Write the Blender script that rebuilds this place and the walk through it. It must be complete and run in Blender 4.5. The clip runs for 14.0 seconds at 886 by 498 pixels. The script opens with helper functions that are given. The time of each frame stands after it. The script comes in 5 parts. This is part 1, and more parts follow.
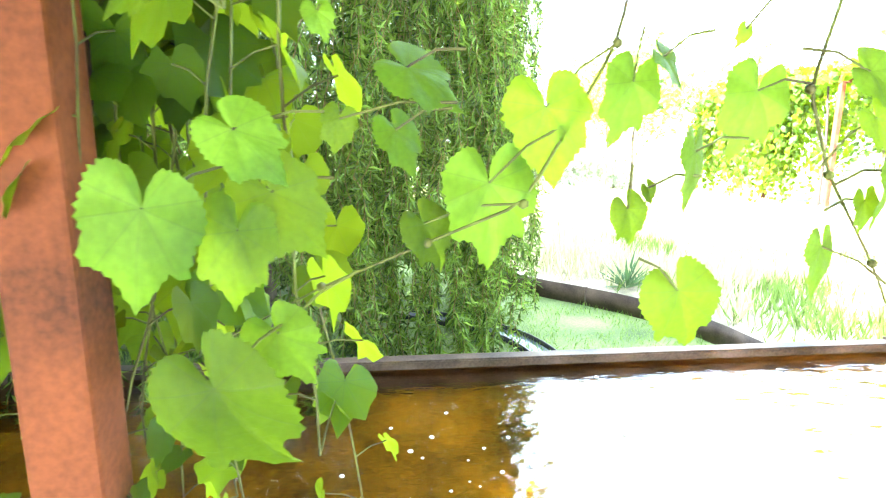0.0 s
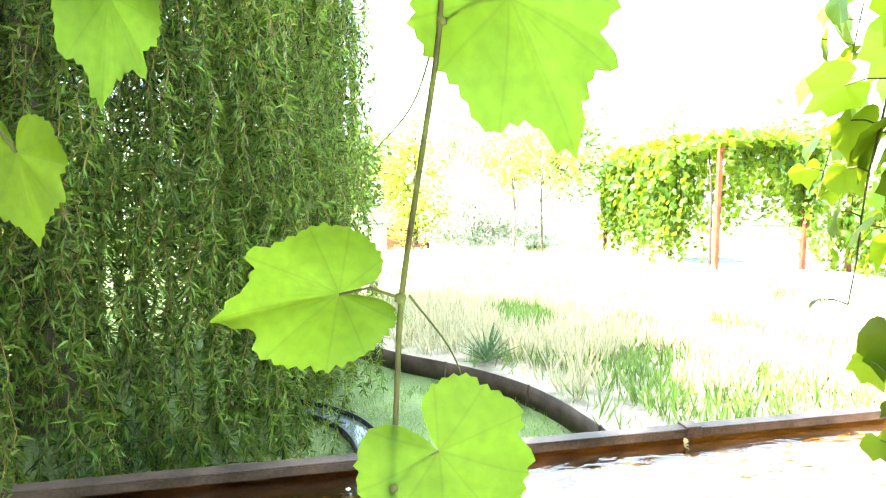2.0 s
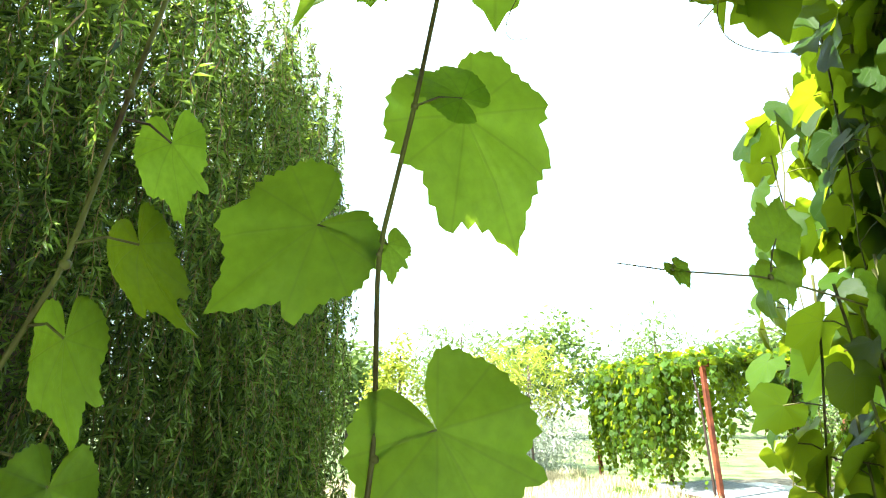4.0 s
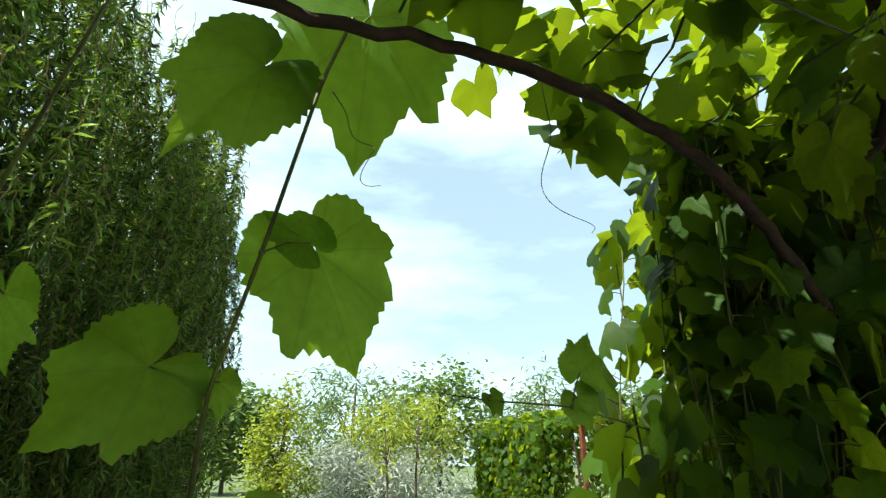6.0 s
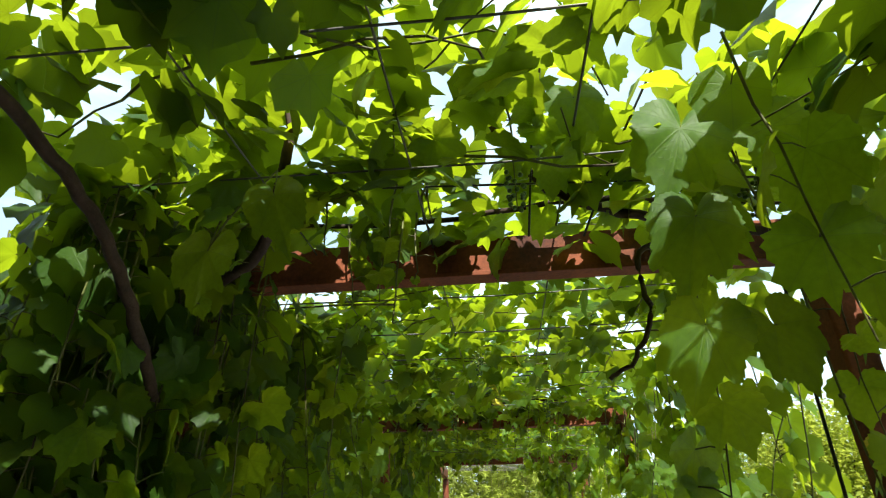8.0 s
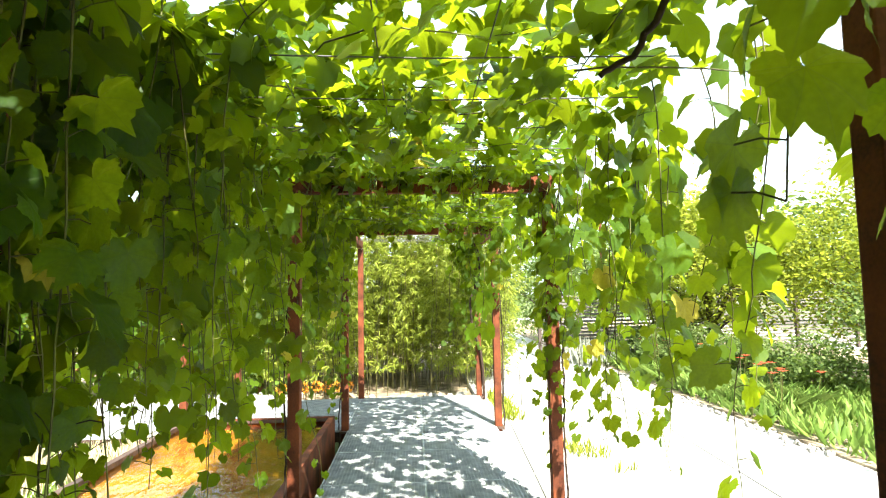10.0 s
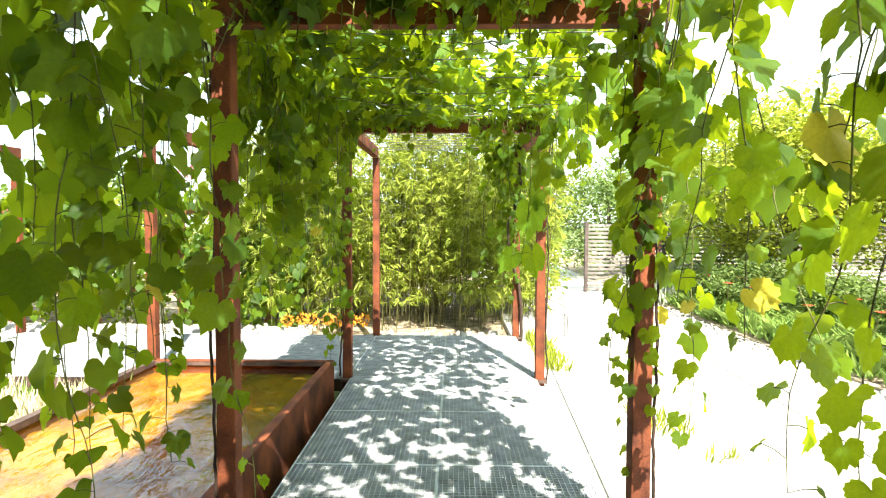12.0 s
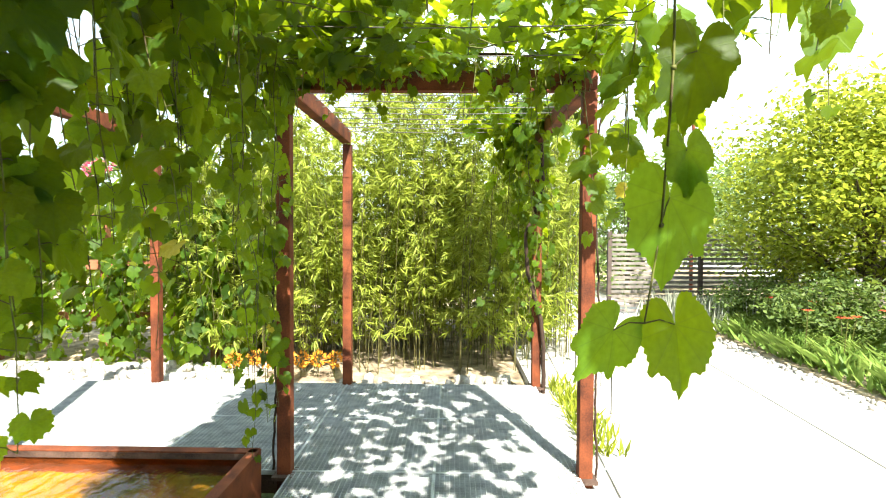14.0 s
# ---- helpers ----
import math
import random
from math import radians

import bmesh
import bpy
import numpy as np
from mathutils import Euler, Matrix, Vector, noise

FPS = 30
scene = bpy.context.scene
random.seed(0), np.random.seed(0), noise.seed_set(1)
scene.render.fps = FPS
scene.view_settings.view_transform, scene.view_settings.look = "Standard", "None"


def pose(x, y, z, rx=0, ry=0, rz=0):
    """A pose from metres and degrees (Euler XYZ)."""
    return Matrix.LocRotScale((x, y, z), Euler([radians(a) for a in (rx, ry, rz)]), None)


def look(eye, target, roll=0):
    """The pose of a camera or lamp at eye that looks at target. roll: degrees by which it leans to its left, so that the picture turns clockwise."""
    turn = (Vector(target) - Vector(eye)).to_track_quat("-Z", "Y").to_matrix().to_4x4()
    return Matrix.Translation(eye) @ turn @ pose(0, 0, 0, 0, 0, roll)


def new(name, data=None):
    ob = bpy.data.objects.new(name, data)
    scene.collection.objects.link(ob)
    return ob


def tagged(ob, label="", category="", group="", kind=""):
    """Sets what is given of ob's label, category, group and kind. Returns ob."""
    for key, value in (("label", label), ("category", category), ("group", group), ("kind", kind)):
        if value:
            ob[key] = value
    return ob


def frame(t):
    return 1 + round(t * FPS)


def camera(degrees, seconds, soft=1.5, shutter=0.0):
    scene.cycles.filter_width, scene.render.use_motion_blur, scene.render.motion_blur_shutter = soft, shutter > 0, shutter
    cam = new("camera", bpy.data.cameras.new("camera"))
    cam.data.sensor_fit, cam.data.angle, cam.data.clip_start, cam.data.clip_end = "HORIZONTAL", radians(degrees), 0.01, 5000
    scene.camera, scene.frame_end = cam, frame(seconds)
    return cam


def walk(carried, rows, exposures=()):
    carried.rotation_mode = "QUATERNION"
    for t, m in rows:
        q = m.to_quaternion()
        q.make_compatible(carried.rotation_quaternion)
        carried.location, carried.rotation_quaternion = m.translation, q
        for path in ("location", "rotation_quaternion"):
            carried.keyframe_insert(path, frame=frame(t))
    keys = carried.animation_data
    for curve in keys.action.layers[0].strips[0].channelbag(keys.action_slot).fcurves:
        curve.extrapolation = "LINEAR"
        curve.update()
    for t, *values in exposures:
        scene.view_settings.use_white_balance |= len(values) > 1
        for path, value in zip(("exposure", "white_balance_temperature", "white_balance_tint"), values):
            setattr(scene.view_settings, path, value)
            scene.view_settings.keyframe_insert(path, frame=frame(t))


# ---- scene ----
cam = camera(78.2, 14.0, 1.1, 0.1)
EXPOSURES = [
    (0.0, 5.3, 6100, 10), (1.0, 5.2, 6100, 10), (1.5, 5.1, 6100, 10), (2.0, 4.55, 6200, 10), (2.5, 4.15, 6200, 9), (3.0, 3.85, 6200, 8), (3.5, 3.4, 6200, 8),
    (5.8, 1.4, 6300, 2), (6.5, 1.25, 6300, 2), (7.0, 1.15, 6400, 2), (7.5, 1.2, 6400, 2), (8.0, 1.65, 6500, 5), (8.5, 2.0, 6600, 7), (9.2, 2.25, 6700, 8), (11.3, 2.7, 6900, 8), (12.5, 2.4, 6900, 8), (14.0, 2.35, 6900, 8),
]
PATH = [
    (0, (0.284, 0.251, 1.321), (0.507, 2.202, 0.938), 0.5),
    (0.5, (0.650, 0.349, 1.360), (0.934, 2.286, 0.948), -0.9),
    (1, (0.998, 0.365, 1.368), (1.331, 2.304, 1.009), 0.7),
    (1.5, (1.184, 0.419, 1.401), (1.618, 2.352, 1.123), -0.4),
    (2, (1.312, 0.350, 1.457), (1.717, 2.301, 1.282), 0.1),
    (2.5, (1.326, 0.345, 1.518), (1.666, 2.314, 1.427), 0.5),
    (3, (1.333, 0.307, 1.564), (1.679, 2.275, 1.635), -1.9),
    (3.5, (1.348, 0.302, 1.637), (1.746, 2.222, 2.031), -1.5),
    (5.8, (1.390, 0.120, 1.753), (2.042, 1.856, 2.502), 0.3),
    (6, (1.412, 0.111, 1.782), (2.161, 1.816, 2.512), 0.3),
    (6.5, (1.473, 0.091, 1.784), (2.620, 1.543, 2.543), 2.6),
    (7, (1.459, 0.064, 1.806), (2.997, 1.051, 2.619), 2.1),
    (7.5, (1.422, 0.018, 1.809), (3.125, 0.577, 2.696), 0.2),
    (8, (1.436, 0.010, 1.810), (3.210, 0.182, 2.717), -1.1),
    (8.5, (1.472, 0.039, 1.790), (3.296, -0.003, 2.610), -0.6),
    (9, (1.557, 0.082, 1.791), (3.450, -0.031, 2.427), -0.5),
    (9.2, (1.589, 0.084, 1.777), (3.517, -0.049, 2.293), -0.6),
    (11.3, (2.901, -0.037, 1.605), (4.900, -0.061, 1.542), -0.7),
    (11.5, (3.076, -0.071, 1.570), (5.074, -0.107, 1.495), -0.2),
    (12, (3.571, -0.094, 1.601), (5.568, -0.058, 1.509), 0.2),
    (12.5, (4.060, -0.097, 1.597), (6.058, -0.065, 1.507), -1.0),
    (13, (4.585, -0.122, 1.580), (6.582, -0.033, 1.509), -2.0),
    (13.5, (5.081, -0.126, 1.585), (7.079, -0.042, 1.523), -0.2),
    (14, (5.598, -0.120, 1.606), (7.596, -0.082, 1.547), 0.3),
]
walk(cam, [(t, look(eye, target, roll)) for t, eye, target, roll in PATH], EXPOSURES)

# ---- world, sun ----
SUN_TO = Vector((-2.1, -0.68, 2.45)).normalized()
world = bpy.data.worlds.new("world")
scene.world = world
world.use_nodes = True
wn, wl = world.node_tree.nodes, world.node_tree.links
wn.clear()
w_out = wn.new("ShaderNodeOutputWorld")
w_bg = wn.new("ShaderNodeBackground")
w_sky = wn.new("ShaderNodeTexSky")
w_sky.sky_type = "NISHITA"
w_sky.sun_disc = False
w_sky.sun_elevation = math.asin(SUN_TO.z)
w_sky.sun_rotation = math.atan2(SUN_TO.x, SUN_TO.y)
w_sky.air_density, w_sky.dust_density, w_sky.ozone_density = 1.0, 1.0, 1.0
w_tc = wn.new("ShaderNodeTexCoord")
w_map = wn.new("ShaderNodeMapping")
w_map.inputs["Scale"].default_value = (1.0, 1.0, 3.2)
w_noise = wn.new("ShaderNodeTexNoise")
w_noise.inputs["Scale"].default_value = 2.1
w_noise.inputs["Detail"].default_value = 7.0
w_noise.inputs["Roughness"].default_value = 0.55
w_ramp = wn.new("ShaderNodeValToRGB")
w_ramp.color_ramp.elements[0].position, w_ramp.color_ramp.elements[1].position = 0.40, 0.66
w_ramp.color_ramp.elements[0].color = (0.42, 0.42, 0.42, 1)
w_mix = wn.new("ShaderNodeMix")
w_mix.data_type = "RGBA"
w_mix.inputs[7].default_value = (7.4, 9.2, 9.9, 1.0)
w_bg.inputs["Strength"].default_value = 0.065
wl.new(w_tc.outputs["Generated"], w_map.inputs["Vector"])
wl.new(w_map.outputs["Vector"], w_noise.inputs["Vector"])
wl.new(w_noise.outputs["Fac"], w_ramp.inputs["Fac"])
wl.new(w_ramp.outputs["Color"], w_mix.inputs[0])
wl.new(w_sky.outputs["Color"], w_mix.inputs[6])
wl.new(w_mix.outputs[2], w_bg.inputs["Color"])
wl.new(w_bg.outputs["Background"], w_out.inputs["Surface"])

sun = new("sun", bpy.data.lights.new("sun", "SUN"))
sun.data.energy, sun.data.angle, sun.data.color = 5.0, radians(0.53), (1.0, 0.95, 0.87)
sun.matrix_world = look((0, 0, 30), Vector((0, 0, 30)) - SUN_TO)


# ---- materials ----
def material(name, base, rough=0.6, metal=0.0, spread=0.25, scale=6.0, grain=60.0, bump=0.25, bump_dist=0.01, tint=None, per_object=0.0, per_island=0.0):
    """A surface with stains at one scale, grain at another, and fine relief."""
    m = bpy.data.materials.new(name)
    m.use_nodes = True
    n, l = m.node_tree.nodes, m.node_tree.links
    b = n["Principled BSDF"]
    tc = n.new("ShaderNodeTexCoord")
    big, fine = n.new("ShaderNodeTexNoise"), n.new("ShaderNodeTexNoise")
    big.inputs["Scale"].default_value, big.inputs["Detail"].default_value = scale, 5
    fine.inputs["Scale"].default_value, fine.inputs["Detail"].default_value = grain, 3
    for t in (big, fine):
        l.new(tc.outputs["Object"], t.inputs["Vector"])
    ramp = n.new("ShaderNodeValToRGB")
    dark = [c * (1 - spread) for c in base]
    light = [min(1, c * (1 + spread)) for c in (tint or base)]
    ramp.color_ramp.elements[0].position, ramp.color_ramp.elements[1].position = 0.3, 0.7
    ramp.color_ramp.elements[0].color, ramp.color_ramp.elements[1].color = (*dark, 1), (*light, 1)
    add = n.new("ShaderNodeMath")
    add.operation = "MULTIPLY_ADD"
    add.inputs[1].default_value = 0.35
    l.new(fine.outputs["Fac"], add.inputs[0])
    sub = n.new("ShaderNodeMath")
    sub.operation = "SUBTRACT"
    sub.inputs[1].default_value = 0.175
    l.new(big.outputs["Fac"], sub.inputs[0])
    l.new(sub.outputs[0], add.inputs[2])
    l.new(add.outputs[0], ramp.inputs["Fac"])
    colour = ramp.outputs["Color"]
    if per_object or per_island:
        hsv = n.new("ShaderNodeHueSaturation")
        info = n.new("ShaderNodeObjectInfo") if per_object else n.new("ShaderNodeNewGeometry")
        mr = n.new("ShaderNodeMapRange")
        k = per_object or per_island
        mr.inputs["To Min"].default_value, mr.inputs["To Max"].default_value = 1 - k, 1 + k
        l.new(info.outputs["Random" if per_object else "Random Per Island"], mr.inputs["Value"])
        l.new(mr.outputs[0], hsv.inputs["Value"])
        l.new(colour, hsv.inputs["Color"])
        colour = hsv.outputs["Color"]
    l.new(colour, b.inputs["Base Color"])
    b.inputs["Roughness"].default_value, b.inputs["Metallic"].default_value = rough, metal
    b.inputs["Specular IOR Level"].default_value = 0.3
    bp = n.new("ShaderNodeBump")
    bp.inputs["Strength"].default_value, bp.inputs["Distance"].default_value = bump, bump_dist
    l.new(add.outputs[0], bp.inputs["Height"])
    l.new(bp.outputs["Normal"], b.inputs["Normal"])
    return m


def leaf_material(name, dark, light, through_colour, share=0.45, rough=0.42, veins=False, vary=0.25, object_random=False):
    """A thin leaf: a glossy upper skin, and light that passes through it."""
    m = bpy.data.materials.new(name)
    m.use_nodes = True
    n, l = m.node_tree.nodes, m.node_tree.links
    b, out = n["Principled BSDF"], n["Material Output"]
    info = n.new("ShaderNodeObjectInfo") if object_random else n.new("ShaderNodeNewGeometry")
    rnd = info.outputs["Random" if object_random else "Random Per Island"]
    mix = n.new("ShaderNodeMix")
    mix.data_type = "RGBA"
    mix.inputs[6].default_value, mix.inputs[7].default_value = (*dark, 1), (*light, 1)
    l.new(rnd, mix.inputs[0])
    colour = mix.outputs[2]
    tr = n.new("ShaderNodeBsdfTranslucent")
    tmix = n.new("ShaderNodeMix")
    tmix.data_type = "RGBA"
    tmix.inputs[6].default_value = (*[c * (1 - vary) for c in through_colour], 1)
    tmix.inputs[7].default_value = (*[min(1, c * (1 + vary)) for c in through_colour], 1)
    l.new(rnd, tmix.inputs[0])
    tcol = tmix.outputs[2]
    tc = n.new("ShaderNodeTexCoord")
    if veins:
        sep = n.new("ShaderNodeSeparateXYZ")
        l.new(tc.outputs["UV"], sep.inputs[0])
        best = None
        for a in (0.0, 0.62, -0.62, 1.32, -1.32):
            # the distance from a rib that leaves the stalk at the angle a
            d1 = n.new("ShaderNodeMath"); d1.operation = "MULTIPLY"; d1.inputs[1].default_value = math.cos(a)
            d2 = n.new("ShaderNodeMath"); d2.operation = "MULTIPLY_ADD"; d2.inputs[1].default_value = -math.sin(a)
            l.new(sep.outputs[0], d1.inputs[0]); l.new(sep.outputs[1], d2.inputs[0]); l.new(d1.outputs[0], d2.inputs[2])
            ab = n.new("ShaderNodeMath"); ab.operation = "ABSOLUTE"
            l.new(d2.outputs[0], ab.inputs[0])
            if best is None:
                best = ab
            else:
                mn = n.new("ShaderNodeMath"); mn.operation = "MINIMUM"
                l.new(best.outputs[0], mn.inputs[0]); l.new(ab.outputs[0], mn.inputs[1])
                best = mn
        rib = n.new("ShaderNodeMapRange")
        rib.inputs["From Min"].default_value, rib.inputs["From Max"].default_value = 0.004, 0.013
        rib.inputs["To Min"].default_value, rib.inputs["To Max"].default_value = 1.0, 0.0
        l.new(best.outputs[0], rib.inputs["Value"])
        vor = n.new("ShaderNodeTexVoronoi")
        vor.feature = "DISTANCE_TO_EDGE"
        vor.inputs["Scale"].default_value = 9.0
        l.new(tc.outputs["UV"], vor.inputs["Vector"])
        net = n.new("ShaderNodeMapRange")
        net.inputs["From Min"].default_value, net.inputs["From Max"].default_value = 0.0, 0.05
        net.inputs["To Min"].default_value, net.inputs["To Max"].default_value = 0.3, 0.0
        l.new(vor.outputs["Distance"], net.inputs["Value"])
        mx = n.new("ShaderNodeMath"); mx.operation = "MAXIMUM"
        l.new(rib.outputs[0], mx.inputs[0]); l.new(net.outputs[0], mx.inputs[1])
        pale = n.new("ShaderNodeMix"); pale.data_type = "RGBA"
        pale.inputs[7].default_value = (0.22, 0.32, 0.10, 1)
        sc = n.new("ShaderNodeMath"); sc.operation = "MULTIPLY"; sc.inputs[1].default_value = 0.15
        l.new(mx.outputs[0], sc.inputs[0]); l.new(sc.outputs[0], pale.inputs[0]); l.new(colour, pale.inputs[6])
        colour = pale.outputs[2]
        tp = n.new("ShaderNodeMix"); tp.data_type = "RGBA"; tp.blend_type = "MULTIPLY"
        tp.inputs[7].default_value = (0.82, 0.80, 0.62, 1)
        l.new(mx.outputs[0], tp.inputs[0]); l.new(tcol, tp.inputs[6])
        tcol = tp.outputs[2]
        bp = n.new("ShaderNodeBump")
        bp.inputs["Strength"].default_value, bp.inputs["Distance"].default_value = 0.25, 0.004
        l.new(mx.outputs[0], bp.inputs["Height"])
        l.new(bp.outputs["Normal"], b.inputs["Normal"])
    nz = n.new("ShaderNodeTexNoise")
    nz.inputs["Scale"].default_value, nz.inputs["Detail"].default_value = 9.0, 3
    l.new(tc.outputs["Object"], nz.inputs["Vector"])
    hs = n.new("ShaderNodeHueSaturation")
    mr = n.new("ShaderNodeMapRange")
    mr.inputs["To Min"].default_value, mr.inputs["To Max"].default_value = 0.75, 1.25
    l.new(nz.outputs["Fac"], mr.inputs["Value"]); l.new(mr.outputs[0], hs.inputs["Value"]); l.new(colour, hs.inputs["Color"])
    l.new(hs.outputs["Color"], b.inputs["Base Color"])
    b.inputs["Roughness"].default_value = rough
    b.inputs["Specular IOR Level"].default_value = 0.17
    th = n.new("ShaderNodeHueSaturation")
    tr_range = n.new("ShaderNodeMapRange")
    tr_range.inputs["From Min"].default_value, tr_range.inputs["From Max"].default_value = 0.3, 0.7
    tr_range.inputs["To Min"].default_value, tr_range.inputs["To Max"].default_value = 0.90, 1.10
    l.new(nz.outputs["Fac"], tr_range.inputs["Value"]); l.new(tr_range.outputs[0], th.inputs["Value"]); l.new(tcol, th.inputs["Color"])
    l.new(th.outputs["Color"], tr.inputs["Color"])
    ms = n.new("ShaderNodeMixShader")
    ms.inputs[0].default_value = share
    l.new(b.outputs[0], ms.inputs[1]); l.new(tr.outputs[0], ms.inputs[2]); l.new(ms.outputs[0], out.inputs["Surface"])
    return m


RUST = material("weathered_steel", (0.068, 0.0155, 0.005), 0.8, 0.0, 0.45, 5.0, 90.0, 0.35, 0.004, tint=(0.118, 0.03, 0.0095))
RUST_DARK = material("dark_weathered_steel", (0.045, 0.027, 0.021), 0.55, 0.2, 0.4, 4.0, 80.0, 0.3, 0.004, tint=(0.085, 0.055, 0.044))
GALV = material("galvanised_steel", (0.36, 0.385, 0.40), 0.5, 0.35, 0.3, 8.0, 120.0, 0.2, 0.001)
WIRE = material("steel_wire", (0.10, 0.095, 0.085), 0.55, 0.5, 0.2)
DARK_WIRE = material("dark_wire", (0.03, 0.03, 0.028), 0.5, 0.6, 0.15)
PAVING = material("pale_concrete", (0.36, 0.352, 0.335), 0.85, 0.0, 0.12, 1.6, 70.0, 0.3, 0.004, per_object=0.05)
GRAVEL = material("pale_gravel", (0.52, 0.50, 0.46), 0.9, 0.0, 0.4, 30.0, 120.0, 0.8, 0.02)
SOIL = material("dry_soil", (0.17, 0.125, 0.085), 0.95, 0.0, 0.45, 5.0, 60.0, 0.8, 0.03, tint=(0.27, 0.22, 0.15))
DRY_SOIL = material("pale_dry_soil", (0.22, 0.18, 0.13), 0.95, 0.0, 0.4, 4.0, 60.0, 0.8, 0.03, tint=(0.32, 0.27, 0.2))
LAWN = material("lawn_ground", (0.05, 0.085, 0.02), 0.95, 0.0, 0.45, 1.2, 40.0, 0.8, 0.03, tint=(0.115, 0.14, 0.05))
BED = material("basin_bed", (0.09, 0.042, 0.003), 0.9, 0.0, 0.5, 2.0, 25.0, 0.8, 0.02, tint=(0.21, 0.115, 0.007))
BARK = material("bark", (0.10, 0.075, 0.055), 0.9, 0.0, 0.4, 12.0, 60.0, 0.9, 0.02)
CANE = material("vine_wood", (0.03, 0.017, 0.011), 0.85, 0.0, 0.45, 25.0, 120.0, 0.9, 0.006)
SHOOT = material("green_vine_shoot", (0.055, 0.03, 0.014), 0.6, 0.0, 0.35, 10.0, 60.0, 0.2, 0.002, tint=(0.085, 0.1, 0.02))
TWIG = material("willow_twig", (0.19, 0.125, 0.035), 0.6, 0.0, 0.3, 10.0, 60.0, 0.2, 0.002)
FENCE = material("weathered_grey_wood", (0.13, 0.118, 0.11), 0.85, 0.0, 0.35, 4.0, 70.0, 0.5, 0.004, per_object=0.15)
FENCE_DARK = material("dark_wood", (0.06, 0.045, 0.04), 0.85, 0.0, 0.35, 4.0, 70.0, 0.5, 0.004)
TIMBER = material("red_brown_timber", (0.22, 0.085, 0.045), 0.7, 0.0, 0.35, 4.0, 60.0, 0.4, 0.004, per_object=0.12)
CULM = material("bamboo_culm", (0.085, 0.08, 0.028), 0.45, 0.0, 0.3, 8.0, 40.0, 0.2, 0.002)
LABEL = material("white_plant_label", (0.78, 0.78, 0.76), 0.5, 0.0, 0.05)
STONE = material("grey_stone", (0.28, 0.27, 0.25), 0.85, 0.0, 0.35, 14.0, 70.0, 0.7, 0.01, per_object=0.25)
BLACK = material("black_rubber", (0.02, 0.02, 0.022), 0.5, 0.0, 0.2)
VINE_LEAF = leaf_material("vine_leaf", (0.010, 0.033, 0.003), (0.040, 0.095, 0.008), (0.33, 0.43, 0.012), 0.47, 0.5, True, 0.4)
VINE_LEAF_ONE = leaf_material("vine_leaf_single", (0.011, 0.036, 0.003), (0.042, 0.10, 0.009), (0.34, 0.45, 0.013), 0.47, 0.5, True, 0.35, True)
# the same vine leaf, paler: sky light is put into its colour
VINE_LEAF_LIT = leaf_material("lit_vine_leaf", (0.03, 0.08, 0.008), (0.052, 0.125, 0.014), (0.35, 0.52, 0.025), 0.5, 0.45, True, 0.2, True)
VINE_YELLOW = leaf_material("yellow_vine_leaf", (0.35, 0.3, 0.03), (0.42, 0.36, 0.05), (0.6, 0.5, 0.05), 0.4, 0.5, True, 0.2, True)
WILLOW_LEAF = leaf_material("willow_leaf", (0.012, 0.032, 0.006), (0.14, 0.225, 0.045), (0.25, 0.37, 0.035), 0.32, 0.36, vary=0.7)
BAMBOO_LEAF = leaf_material("bamboo_leaf", (0.13, 0.18, 0.025), (0.27, 0.31, 0.055), (0.45, 0.52, 0.07), 0.4, 0.4)
TREE_LEAF = leaf_material("tree_leaf", (0.05, 0.09, 0.025), (0.12, 0.16, 0.05), (0.25, 0.36, 0.07), 0.35, 0.5)
YELLOW_LEAF = leaf_material("yellow_green_leaf", (0.06, 0.095, 0.011), (0.28, 0.31, 0.03), (0.46, 0.52, 0.06), 0.4, 0.5)
SILVER_LEAF = leaf_material("silver_leaf", (0.2, 0.23, 0.18), (0.36, 0.38, 0.32), (0.35, 0.4, 0.25), 0.25, 0.6)
GRASS_BLADE = leaf_material("grass_blade", (0.07, 0.14, 0.022), (0.16, 0.25, 0.05), (0.3, 0.4, 0.1), 0.35, 0.5)
STRAW = leaf_material("dry_grass", (0.5, 0.44, 0.26), (0.68, 0.61, 0.4), (0.6, 0.54, 0.34), 0.35, 0.6)
SPIKY = leaf_material("yucca_leaf", (0.06, 0.12, 0.06), (0.1, 0.17, 0.09), (0.2, 0.3, 0.1), 0.2, 0.4)
RED_PETAL = leaf_material("red_petal", (0.5, 0.03, 0.02), (0.6, 0.1, 0.05), (0.6, 0.1, 0.05), 0.35, 0.5)
PINK_PETAL = leaf_material("pink_petal", (0.55, 0.06, 0.14), (0.65, 0.14, 0.22), (0.6, 0.15, 0.2), 0.35, 0.5)
ORANGE_PETAL = leaf_material("orange_petal", (0.6, 0.22, 0.03), (0.7, 0.36, 0.05), (0.6, 0.3, 0.05), 0.35, 0.5)


